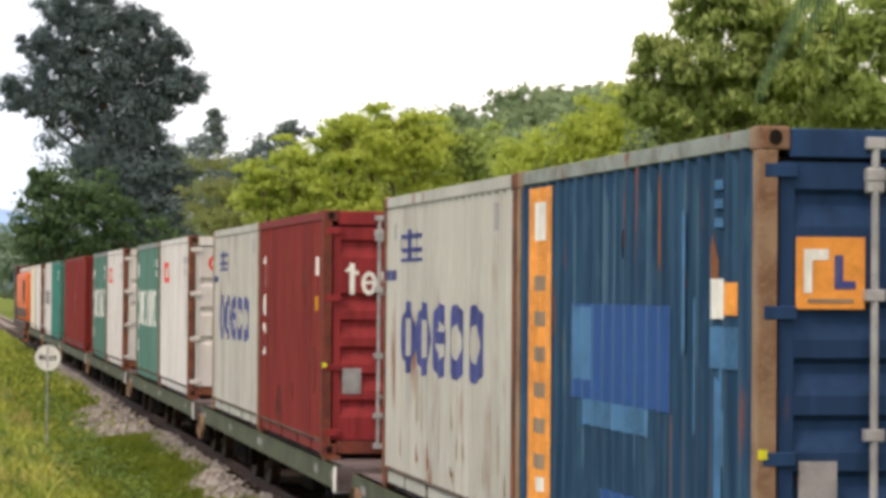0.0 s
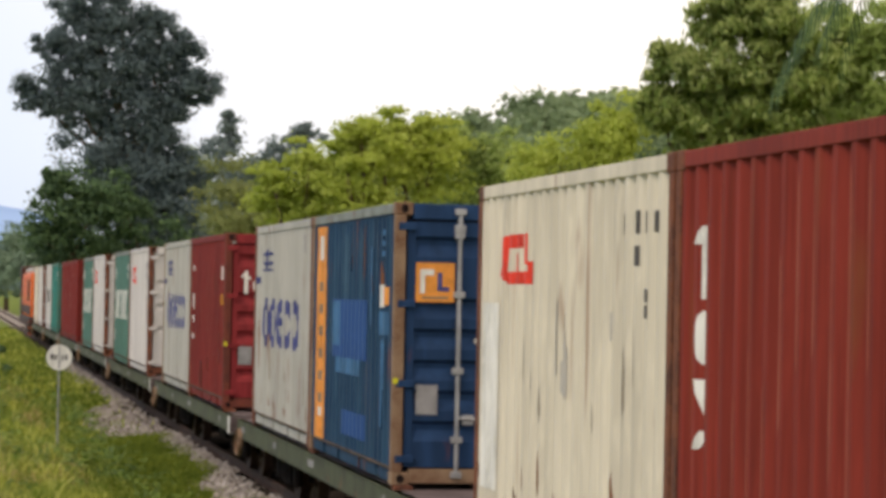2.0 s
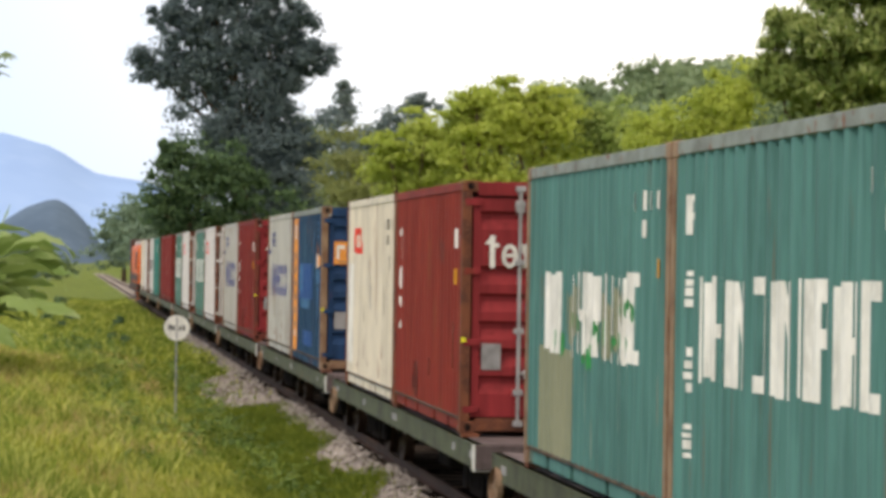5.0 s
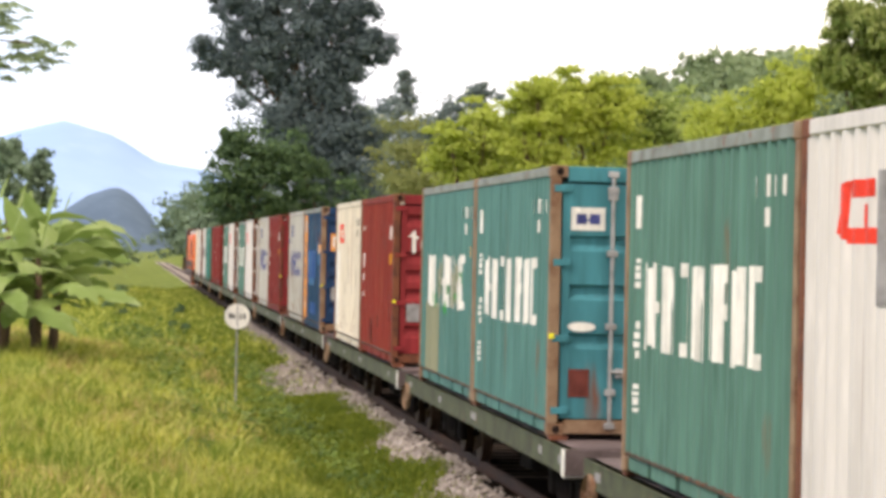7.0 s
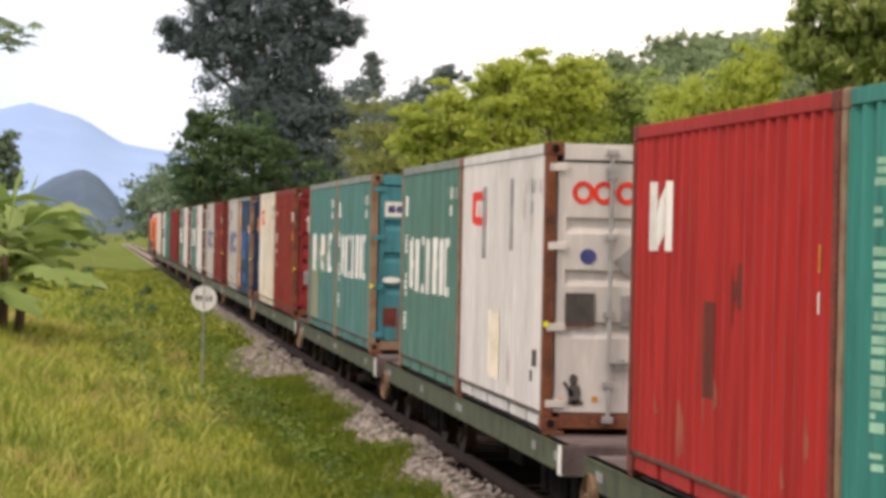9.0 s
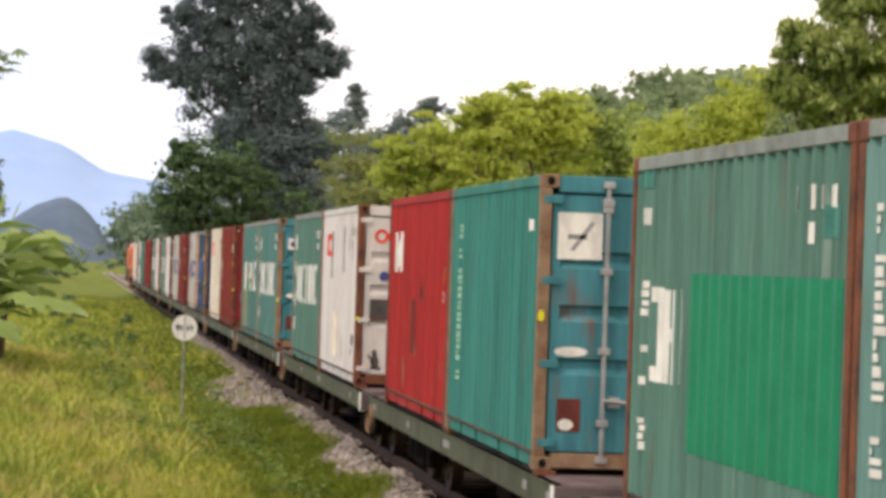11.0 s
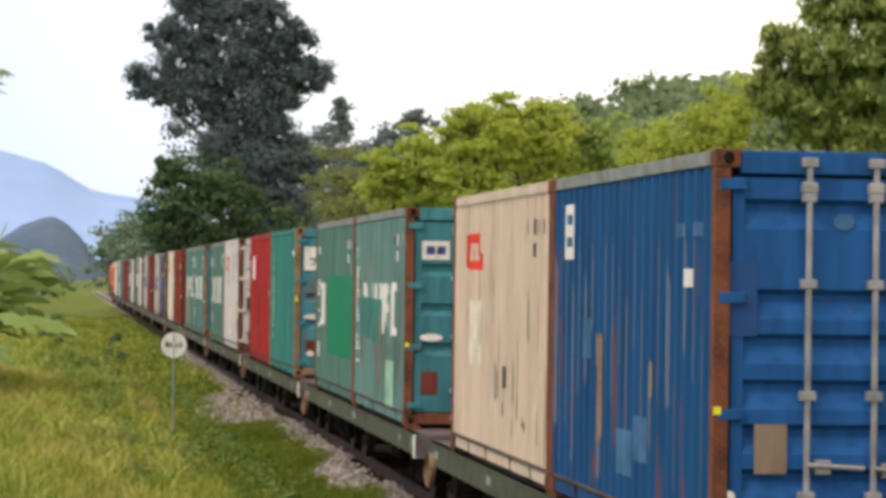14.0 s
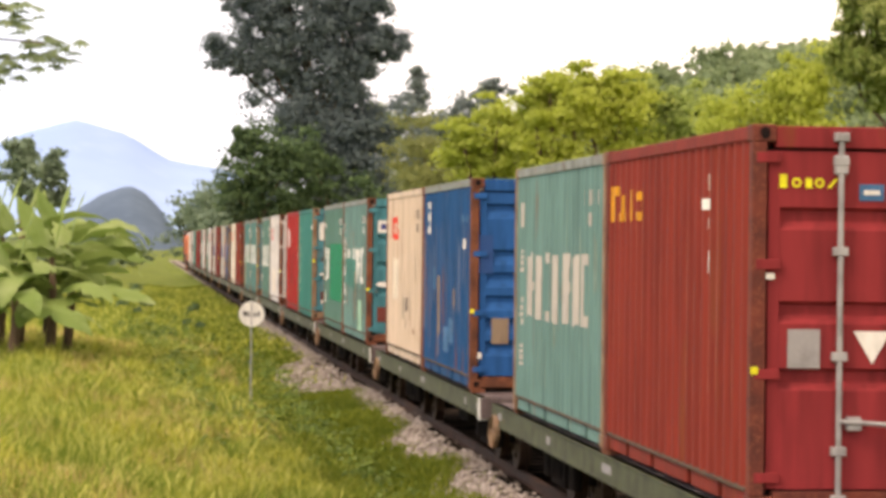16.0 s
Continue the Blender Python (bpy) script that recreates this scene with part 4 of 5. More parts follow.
# ---- locomotive ----
def locomotive():
    ob = thing("locomotive", pose(0, 0, 0), "orange and black diesel locomotive with a pale roof", "locomotive")
    MOVING.append((ob, -4 * PITCH - 2.2 - 9.5, 0.0))
    part("frame", boxes((-1.35, 1.35, -9.5, 9.5, 0.85, 1.2), bevel=0.03), M["loco_dark"], ob)
    part("body", boxes((-1.3, 1.3, -9.2, 6.2, 1.2, 3.35), bevel=0.12), M["loco"], ob, "orange hood")
    part("stripe", boxes((-1.31, 1.31, -8.9, 5.8, 1.35, 1.75)), M["loco_dark"], ob, "black side stripe")
    part("roof", boxes((-1.15, 1.15, -8.9, 6.1, 3.35, 3.6), bevel=0.1), M["loco_grey"], ob, "pale grey roof")
    cab = part("cab", boxes((-1.35, 1.35, 6.2, 8.6, 1.2, 3.75), bevel=0.1), M["loco_dark"], ob, "black cab")
    part("nose", boxes((-1.0, 1.0, 8.6, 9.4, 1.2, 2.4), bevel=0.15), M["loco"], ob)
    for sx in (-1, 1):
        for y in (6.9, 7.9):
            part("cab_window", boxes((*sorted((sx * 1.34, sx * 1.36)), y - 0.35, y + 0.35, 2.5, 3.3), bevel=0.004), M["glass"], cab)
        part("grille", boxes(*[(*sorted((sx * 1.29, sx * 1.315)), -7 + i * 0.28, -6.86 + i * 0.28, 2.0, 3.0) for i in range(12)]), M["loco_dark"], ob)
        part("handrail", boxes((*sorted((sx * 1.38, sx * 1.41)), -9.3, 6.0, 2.1, 2.13)), M["m_amber"], ob)
        part("fuel_tank", boxes((*sorted((sx * 0.4, sx * 1.2)), -2.2, 2.2, 0.3, 0.85), bevel=0.08), M["loco_dark"], ob)
        part("ladder", boxes(*[(*sorted((sx * 1.25, sx * 1.4)), -9.45, -9.0, z, z + 0.04) for z in (0.4, 0.7, 1.0)]), M["loco"], ob)
    for y in (-9.2, 8.62):
        part("end_window", boxes((-0.9, 0.9, y - 0.01 if y < 0 else y, y if y < 0 else y + 0.015, 2.6, 3.2), bevel=0.003), M["glass"], ob)
    for y in (-6, 6):
        bogie(ob, y)
    return ob


locomotive()


# ---- ground and track ----
def smooth(a, b, v):
    t = min(1.0, max(0.0, (v - a) / (b - a)))
    return t * t * (3 - 2 * t)


def height(x, y):
    h = -0.40 + 0.16 * noise.noise(Vector((x * 0.3, y * 0.11, 0))) * smooth(3.4, 1.5, x) + 0.05 * noise.noise(Vector((x * 0.9, y * 0.5, 3))) * smooth(3.4, 2.0, x)
    h += 0.28 * smooth(0.6, -1.6, x + 0.012 * (y - 40)) * smooth(120, 70, y)          # low bank beside the line
    h += 1.45 * smooth(17, 4, y) * smooth(3.0, 1.6, x)                                  # the bank on which the camera stands
    h += 1.2 * smooth(8.5, 14, x) + 17.0 * smooth(24, 66, x) * smooth(140, 290, y)      # rising ground behind the line
    return h


def spread(lo, hi, step, grow, top):
    vals = [lo]
    while vals[-1] < hi:
        vals.append(vals[-1] + min(step, top))
        step *= grow
    return vals


def ground():
    xs = [-x for x in reversed(spread(6.0, 2500, 0.8, 1.25, 400))] + [x * 0.5 for x in range(-11, 30)] + spread(15.0, 2500, 1.0, 1.22, 400)
    ys = [-y for y in reversed(spread(2.0, 1500, 1.0, 1.4, 400))] + [y * 0.8 for y in range(0, 110)] + spread(88.0, 4800, 1.2, 1.12, 400)
    verts = [(x, y, height(x, y)) for y in ys for x in xs]
    n = len(xs)
    faces = [(j * n + i, j * n + i + 1, (j + 1) * n + i + 1, (j + 1) * n + i) for j in range(len(ys) - 1) for i in range(n - 1)]
    me = bpy.data.meshes.new("ground")
    me.from_pydata(verts, [], faces)
    me.materials.append(M["earth"])
    me.shade_smooth()
    return tagged(new("ground", me), "rough grassy ground beside the railway", "ground", kind="structure")


ground()
rng = np.random.default_rng(7)


def edge_left(y):
    """Ragged edge where the grass meets the ballast."""
    bare = 1.35 * smooth(57, 60, y) * smooth(75, 69, y) + 0.55 * smooth(39.4, 41, y) * smooth(46.5, 43.5, y) + 0.45 * smooth(38.6, 36.5, y)
    return 4.42 - bare + 0.18 * noise.noise(Vector((0, y * 0.14, 9))) + 0.24 * noise.noise(Vector((0, y * 0.55, 5)))


def ballast_bed():
    bm = bmesh.new()
    prof = [(2.7, -0.47), (2.9, -0.433), (3.1, -0.397), (3.3, -0.36), (3.5, -0.331), (3.7, -0.303), (3.85, -0.281), (4.0, -0.26), (4.15, -0.2), (4.3, -0.15), (4.45, -0.142), (4.6, -0.14), (6.0, -0.15), (6.6, -0.30), (7.6, -0.5)]
    rows = []
    for j in range(0, 420):
        y = -40 + j * 1.2
        rows.append([bm.verts.new((x, y, z + 0.035 * noise.noise(Vector((x * 2, y * 1.5, 1))))) for x, z in prof])
    for a, b in zip(rows, rows[1:]):
        for i in range(len(prof) - 1):
            bm.faces.new((a[i], a[i + 1], b[i + 1], b[i]))
    ob = mesh_object("ballast", bm, M["ballast"], None, "", True)
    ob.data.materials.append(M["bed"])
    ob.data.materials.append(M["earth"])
    # bed colour paints the train's shade right of x = 4.5, up to y = 185
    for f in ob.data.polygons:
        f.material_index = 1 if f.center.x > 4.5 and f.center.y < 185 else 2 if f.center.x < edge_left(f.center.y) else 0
    return tagged(ob, "pale crushed-stone ballast under the track", "ballast", kind="structure")


ballast_bed()


def stones(name, count, y0, y1, size, seed):
    """Loose stones along the shoulder, denser near the track."""
    r = np.random.default_rng(seed)
    base = np.array([(1, 0, 0), (-1, 0, 0), (0, 1, 0), (0, -1, 0), (0, 0, 1), (0, 0, -1)], float)
    tri = np.array([(0, 2, 4), (2, 1, 4), (1, 3, 4), (3, 0, 4), (2, 0, 5), (1, 2, 5), (3, 1, 5), (0, 3, 5)])
    vs, fs = [], []
    for i in range(count):
        y = y0 + (y1 - y0) * r.random() ** 1.6
        x = edge_left(y) - 0.12 + 0.1 * r.normal() + (4.62 - edge_left(y)) * r.random()
        z = np.interp(x, (2.7, 3.3, 4.0, 4.3, 4.6), (-0.47, -0.36, -0.26, -0.18, -0.16))
        s = size * (0.6 + 0.9 * r.random()) * (1 + y / 90)
        pts = base * s * (0.6 + 0.7 * r.random((6, 3)))
        a = r.random() * 6.28
        c, d = math.cos(a), math.sin(a)
        pts = pts @ np.array([(c, d, 0), (-d, c, 0), (0, 0, 0.8)])
        vs.append(pts + (x, y, z + 0.02))
        fs.append(tri + 6 * i)
    me = bpy.data.meshes.new(name)
    me.from_pydata(np.concatenate(vs).tolist(), [], np.concatenate(fs).tolist())
    me.materials.append(M["ballast"])
    return tagged(new(name, me), "loose grey crushed stones along the track shoulder", "stones", kind="stuff")


stones("loose_stones", 9000, 20, 110, 0.03, 3)


def track():
    ob = thing("railway_track", pose(0, 0, 0), "metre-gauge steel rails on weathered sleepers", "railway track", kind="structure")
    for sx in (-1, 1):
        bm = bmesh.new()
        x = TRACK + sx * 0.535
        box(bm, x - 0.032, x + 0.032, -60, 430, -0.04, 0.0, bevel=0.006)
        box(bm, x - 0.008, x + 0.008, -60, 430, -0.12, -0.04)
        box(bm, x - 0.06, x + 0.06, -60, 430, -0.135, -0.12)
        part("rail", bm, M["rail"], ob, "worn steel rail")
    bm = boxes((-1.0, 1.0, -0.12, 0.12, -0.13, 0.0), bevel=0.015)
    first = part("sleeper", bm, M["sleeper"], ob)
    first.location = (TRACK, 16.0, -0.137)
    for i in range(1, 290):
        s = new("sleeper", first.data)
        s.parent, s.location = ob, (TRACK + rng.uniform(-0.03, 0.03), 16.0 + i * 0.65, -0.137)
        s.rotation_euler = (0, 0, rng.uniform(-0.02, 0.02))


# ---- plants ----
def from_arrays(name, verts, faces, mat, parent=None):
    me = bpy.data.meshes.new(name)
    me.from_pydata(verts.tolist(), [], faces.tolist())
    me.materials.append(mat)
    ob = new(name, me)
    ob.parent = parent
    return ob


def leaf_cards(centres, normals, size, r, long=1.5, droop=0.0, rough=0.32):
    """A folded four-cornered leaf at each centre."""
    n = len(centres)
    nn = normals + r.normal(0, rough, (n, 3))
    nn /= np.linalg.norm(nn, axis=1)[:, None] + 1e-9
    t = np.cross(nn, r.normal(0, 1, (n, 3)))
    t[:, 2] -= droop
    t -= nn * (t * nn).sum(1)[:, None]
    t /= np.linalg.norm(t, axis=1)[:, None] + 1e-9
    b = np.cross(nn, t)
    s = (size * r.uniform(0.6, 1.35, n))[:, None]
    v = np.stack([centres - t * s * long / 2, centres + b * s * 0.5 - nn * s * 0.12, centres + t * s * long / 2, centres - b * s * 0.5 - nn * s * 0.12], 1)
    return v.reshape(-1, 3), (np.arange(n)[:, None] * 4 + np.arange(4)[None]).reshape(-1, 4)


def crown_points(blobs, y, depth, per, r, clump=0.42, subs=12, flat=0.8, scatter=0.5):
    """Leaves on many small clumps that make up the crown's larger masses."""
    pts, nrm = [], []
    for x, z, rad in blobs:
        k = max(4, int(subs * (0.6 + rad / 3)))
        d = r.normal(0, 1, (k, 3))
        d /= np.linalg.norm(d, axis=1)[:, None]
        c = np.array((x, y, z)) + d * (rad * r.uniform(0.2, 1.15, k))[:, None] * (1, depth, 0.95)
        for q in c:
            m = int(per * r.uniform(0.6, 1.4))
            e = r.normal(0, 1, (m, 3))
            e /= np.linalg.norm(e, axis=1)[:, None]
            e[:, 2] = np.where(e[:, 2] < -0.35, -e[:, 2], e[:, 2])
            cr = rad * clump * r.uniform(0.6, 1.25)
            pts.append(q + e * cr * np.abs(r.normal(0.8, scatter, (m, 1))) * (1.12, 1.12, flat))
            nrm.append(e)
    return np.concatenate(pts), np.concatenate(nrm)


def limb(bm, a, b, r0, r1, r, n=7):
    """A bent, tapering limb."""
    a, b = Vector(a), Vector(b)
    mid = (a + b) / 2 + Vector(r.normal(0, 0.06, 3)) * (b - a).length
    rod(bm, a, mid, r0, (r0 + r1) / 2, n)
    rod(bm, mid, b, (r0 + r1) / 2, r1, n)


def tree(name, y, blobs, leaf, size, per, label, category="tree", seed=1, depth=1.0, girth=0.35, clump=0.42, subs=12, long=1.5, droop=0.0, group="", flat=0.8, scatter=0.5, rough=0.6):
    r = np.random.default_rng(seed)
    blobs = [(ax(x, y), az(x, y, z), q) for x, z, q in blobs]
    b = np.array(blobs)
    x0 = float(np.average(b[:, 0], weights=b[:, 2]))
    z0 = height(x0, y) - 0.1
    ob = thing(name, pose(x0, y, z0), label, category, group)
    bm = bmesh.new()
    fork = Vector((x0, y, z0 + 0.45 * (b[:, 1].max() - z0)))
    rod(bm, (x0, y, z0), fork, girth, girth * 0.6, 10)
    for x, z, rad in blobs:
        limb(bm, fork if z > fork.z else (x0, y, z0 + 0.2 * (fork.z - z0)), (x, y + r.normal(0, 0.3), z), girth * 0.4, girth * 0.1, r)
    bmesh.ops.translate(bm, verts=bm.verts, vec=(-x0, -y, -z0))
    part("trunk", bm, M["bark"], ob, "grey-brown trunk with limbs")
    p, nr = crown_points(blobs, y, depth, per, r, clump, subs, flat, scatter)
    v, f = leaf_cards(p, nr, size, r, long, droop, rough)
    from_arrays("crown", v - (x0, y, z0), f, LEAF[leaf], ob)
    return ob


def bank_of_bushes(name, spots, leaf, size, per, label, seed, category="bushes"):
    """Undergrowth as one mass of leaves: spots are x, y, radius, height."""
    r = np.random.default_rng(seed)
    ps, ns = [], []
    for x, y, rad, top in spots:
        x = ax(x, y)
        g = height(x, y)
        k = max(5, int(rad * 6))
        for _ in range(k):
            a, d = r.uniform(0, 6.283), rad * r.uniform(0, 1) ** 0.5
            q = np.array((x + d * math.cos(a), y + d * math.sin(a), g + top * r.uniform(0.15, 0.85) * (1 - 0.35 * (d / rad) ** 2)))
            e = r.normal(0, 1, (per, 3))
            e /= np.linalg.norm(e, axis=1)[:, None]
            e[:, 2] = np.abs(e[:, 2]) * 0.9 - 0.2
            ps.append(q + e * rad * r.uniform(0.25, 0.5) * np.abs(r.normal(0.8, 0.4, (per, 1))))
            ns.append(e)
    p = np.concatenate(ps)
    v, f = leaf_cards(p, np.concatenate(ns), size, r, rough=0.55)
    return tagged(from_arrays(name, v, f, LEAF[leaf]), label, category, kind="stuff")


BIG = [(12.74, 25.6, 1.7), (9.05, 23.61, 1.9), (8.13, 20.94, 2.0), (12.57, 22.4, 2.7), (17.0, 21.3, 2.0), (18.91, 18.6, 1.7), (6.11, 17.14, 1.7), (9.17, 17.2, 2.8),
       (13.09, 18.44, 3.3), (16.64, 16.76, 2.5), (11.4, 14.42, 3.6), (14.93, 14.06, 3.6), (16.74, 11.45, 3.3), (13.0, 9.5, 3.4)]
tree("tall_tree", 220, BIG + [(10.2, 20.0, 2.4), (15.2, 20.0, 2.2), (14.6, 11.0, 3.2), (12.2, 11.5, 3.2), (10.6, 22.6, 1.5), (14.8, 23.2, 1.5), (14.0, 7.0, 3.4), (17.6, 8.2, 2.8), (16.0, 5.2, 3.0)], "dark", 0.2, 140, "tall dark-leaved tree with an uneven gappy crown", seed=2, depth=0.8, girth=0.6, clump=0.31, subs=23, flat=1.05, scatter=0.38, rough=0.45)
tree("tree", 205, [(7.89, 7.41, 2.4), (10.31, 8.69, 2.7), (6.5, 5.74, 1.8), (9.0, 5.0, 2.5), (7.02, 10.4, 0.8), (7.4, 9.6, 1.2)], "deep", 0.2, 110, "dense deep-green tree hung with creepers", seed=3, depth=0.7, subs=22, clump=0.32)
tree("tree", 206, [(12.6, 5.6, 2.6), (16.4, 4.8, 2.4), (11.4, 4.0, 2.3), (14.6, 3.8, 2.6), (12.4, 8.0, 1.6)], "deep", 0.2, 110, "dark creeper-covered tree at the foot of a taller one", seed=4, depth=0.7, subs=22, clump=0.32)
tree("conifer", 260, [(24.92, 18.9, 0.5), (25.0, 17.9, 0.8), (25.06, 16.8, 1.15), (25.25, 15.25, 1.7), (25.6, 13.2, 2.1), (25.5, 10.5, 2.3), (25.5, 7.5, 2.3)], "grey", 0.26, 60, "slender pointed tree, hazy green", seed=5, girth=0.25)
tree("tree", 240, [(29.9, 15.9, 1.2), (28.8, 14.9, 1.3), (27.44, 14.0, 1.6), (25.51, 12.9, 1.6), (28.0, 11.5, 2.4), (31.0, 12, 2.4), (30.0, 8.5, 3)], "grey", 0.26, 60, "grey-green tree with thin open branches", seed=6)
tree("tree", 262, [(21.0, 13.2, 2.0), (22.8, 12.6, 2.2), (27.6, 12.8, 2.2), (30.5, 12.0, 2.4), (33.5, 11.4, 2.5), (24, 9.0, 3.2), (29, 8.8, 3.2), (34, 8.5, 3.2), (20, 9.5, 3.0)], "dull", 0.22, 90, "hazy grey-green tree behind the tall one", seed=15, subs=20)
tree("tree", 180, [(17.7, 8.7, 1.8), (16.65, 7.04, 2.1), (19.55, 7.83, 1.8), (18.5, 5.5, 2.3), (21.0, 7.0, 2.0)], "olive", 0.16, 110, "rounded dusty-green tree behind the railway", seed=7)
tree("tree", 110, [(12.38, 6.77, 0.9), (13.71, 7.6, 0.95), (13.28, 6.12, 1.3), (14.6, 6.6, 1.2), (13.4, 4.6, 1.5)], "bright", 0.12, 95, "spreading yellow-green tree with layered leaves", seed=8, subs=36, clump=0.36, flat=0.6, rough=0.5)
tree("tree", 108, [(15.49, 8.8, 0.85), (15.51, 7.29, 1.5), (14.9, 8.2, 0.8), (16.4, 8.2, 1.0), (15.6, 5.6, 1.8)], "bright", 0.12, 95, "broad spreading yellow-green tree in a row", seed=9, subs=36, clump=0.36, flat=0.6, rough=0.5)
tree("tree", 110, [(17.52, 9.2, 0.85), (18.23, 7.58, 1.7), (17.2, 8.2, 1.1), (18.8, 8.8, 0.9), (18.0, 5.6, 1.9)], "bright", 0.12, 95, "yellow-green tree in a dense row", seed=10, subs=36, clump=0.36, flat=0.6, rough=0.5)
tree("tree", 112, [(19.57, 8.95, 0.95), (20.97, 7.64, 1.5), (20.4, 8.6, 0.9), (22.57, 8.0, 1.3), (21.3, 5.8, 1.9)], "mid", 0.12, 95, "light green tree in a dense row", seed=11, subs=36, clump=0.36, flat=0.6, rough=0.5)
tree("tree", 95, [(22.08, 8.4, 0.95), (23.28, 8.9, 0.9), (21.69, 7.45, 1.15), (19.7, 6.9, 1.15), (22.5, 6.6, 1.3), (20.6, 5.8, 1.4)], "bright", 0.09, 120, "pale yellow-green feathery tree", seed=12, long=2.4, droop=0.8, subs=30)
tree("bamboo_clump", 60, [(15.58, 7.91, 0.6), (16.6, 8.75, 0.62), (17.17, 9.14, 0.5), (18.02, 8.73, 0.8), (16.75, 7.56, 1.05), (18.3, 7.48, 1.05), (15.34, 6.9, 0.5), (15.99, 6.5, 0.75), (17.3, 6.2, 1.0)],
     "bamboo", 0.075, 210, "dense dark green tree with drooping leaf sprays", seed=13, long=3.2, droop=1.6, girth=0.14, subs=30, clump=0.34)
tree("bamboo_clump", 61, [(19.33, 8.2, 0.95), (19.85, 8.7, 0.8), (19.87, 7.02, 0.97), (20.9, 8.4, 1.0), (20.8, 6.6, 1.1), (18.8, 6.2, 1.0)], "mid", 0.075, 190, "light green tree with drooping leaf sprays", seed=14, long=3.2, droop=1.5, girth=0.14, subs=26, clump=0.34)
for i in range(13):
    x = 44 + 4.2 * i
    z, rr = float(np.interp(x, (44, 56, 62, 68, 73, 100), (18.1, 21.2, 22.6, 23.2, 24.1, 25.3))) + rng.uniform(-0.5, 0.5), rng.uniform(1.8, 2.6)
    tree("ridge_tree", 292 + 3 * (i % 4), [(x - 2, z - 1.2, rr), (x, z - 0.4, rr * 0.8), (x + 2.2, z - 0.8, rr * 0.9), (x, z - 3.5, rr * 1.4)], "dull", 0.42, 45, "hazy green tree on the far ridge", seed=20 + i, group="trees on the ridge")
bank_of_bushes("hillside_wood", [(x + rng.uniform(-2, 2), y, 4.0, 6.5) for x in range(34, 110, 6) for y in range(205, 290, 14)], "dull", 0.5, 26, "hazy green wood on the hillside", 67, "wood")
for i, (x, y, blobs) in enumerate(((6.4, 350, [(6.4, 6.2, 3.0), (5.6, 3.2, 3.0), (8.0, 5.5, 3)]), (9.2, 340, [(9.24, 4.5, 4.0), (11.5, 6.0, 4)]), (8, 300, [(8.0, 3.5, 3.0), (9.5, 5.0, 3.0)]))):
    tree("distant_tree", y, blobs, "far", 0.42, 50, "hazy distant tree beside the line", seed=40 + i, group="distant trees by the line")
tree("round_tree", 160, [(-6.83, 7.6, 0.9), (-7.3, 6.6, 1.1), (-6.6, 5.6, 1.2)], "far", 0.26, 60, "rounded grey-green tree behind banana plants", seed=50)
tree("round_tree", 162, [(-5.23, 6.9, 0.75), (-5.37, 6.1, 0.8), (-5.3, 5.0, 1.0)], "far", 0.26, 60, "small rounded grey-green tree", seed=51)
bank_of_bushes("hedge", [(9.6 + rng.uniform(0, 3.5), y, 2.0, 3.6 + rng.uniform(0, 1.2)) for y in range(150, 260, 7)], "deep", 0.2, 80, "dark green undergrowth along the railway", 60)
bank_of_bushes("hedge", [(10.5 + rng.uniform(0, 3) + (150 - y) * 0.03, y, 1.9, 3.6 + rng.uniform(0, 1.6)) for y in range(70, 150, 5)], "bright", 0.12, 130, "yellow-green undergrowth along the railway", 61)
bank_of_bushes("hedge", [(15.0 + rng.uniform(0, 6), y, 1.9, 4.0 + rng.uniform(0, 1.2)) for y in range(58, 110, 4)], "mid", 0.11, 130, "green undergrowth below the taller trees", 62)
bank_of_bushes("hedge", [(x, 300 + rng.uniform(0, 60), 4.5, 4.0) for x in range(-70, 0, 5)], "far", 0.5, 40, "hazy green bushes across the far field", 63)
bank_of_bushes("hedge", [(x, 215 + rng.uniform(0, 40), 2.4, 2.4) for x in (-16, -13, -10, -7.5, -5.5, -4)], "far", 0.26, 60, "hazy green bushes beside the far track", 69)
bank_of_bushes("hedge", [(x, 120 + rng.uniform(0, 30), 2.2, 2.6) for x in (-12, -10, -8.5, -7)], "mid", 0.24, 60, "green bushes behind the banana plants", 64)
# added growth, hidden by the train: keeps far-side light from under the wagons
bank_of_bushes("verge_growth", [(8.6 + rng.uniform(0, 0.7), y, 1.0, 2.2 + rng.uniform(0, 0.6)) for y in range(14, 150, 2)], "deep", 0.12, 60, "dark green weeds added along the far verge to block light", 68)
bank_of_bushes("shrub", [(-0.37, 120, 0.7, 1.7)], "deep", 0.12, 40, "small dark green shrub in the grass", 65, "shrub")
bank_of_bushes("shrub", [(1.65, 103, 0.5, 1.1)], "deep", 0.12, 40, "small dark green shrub in the grass", 66, "shrub")


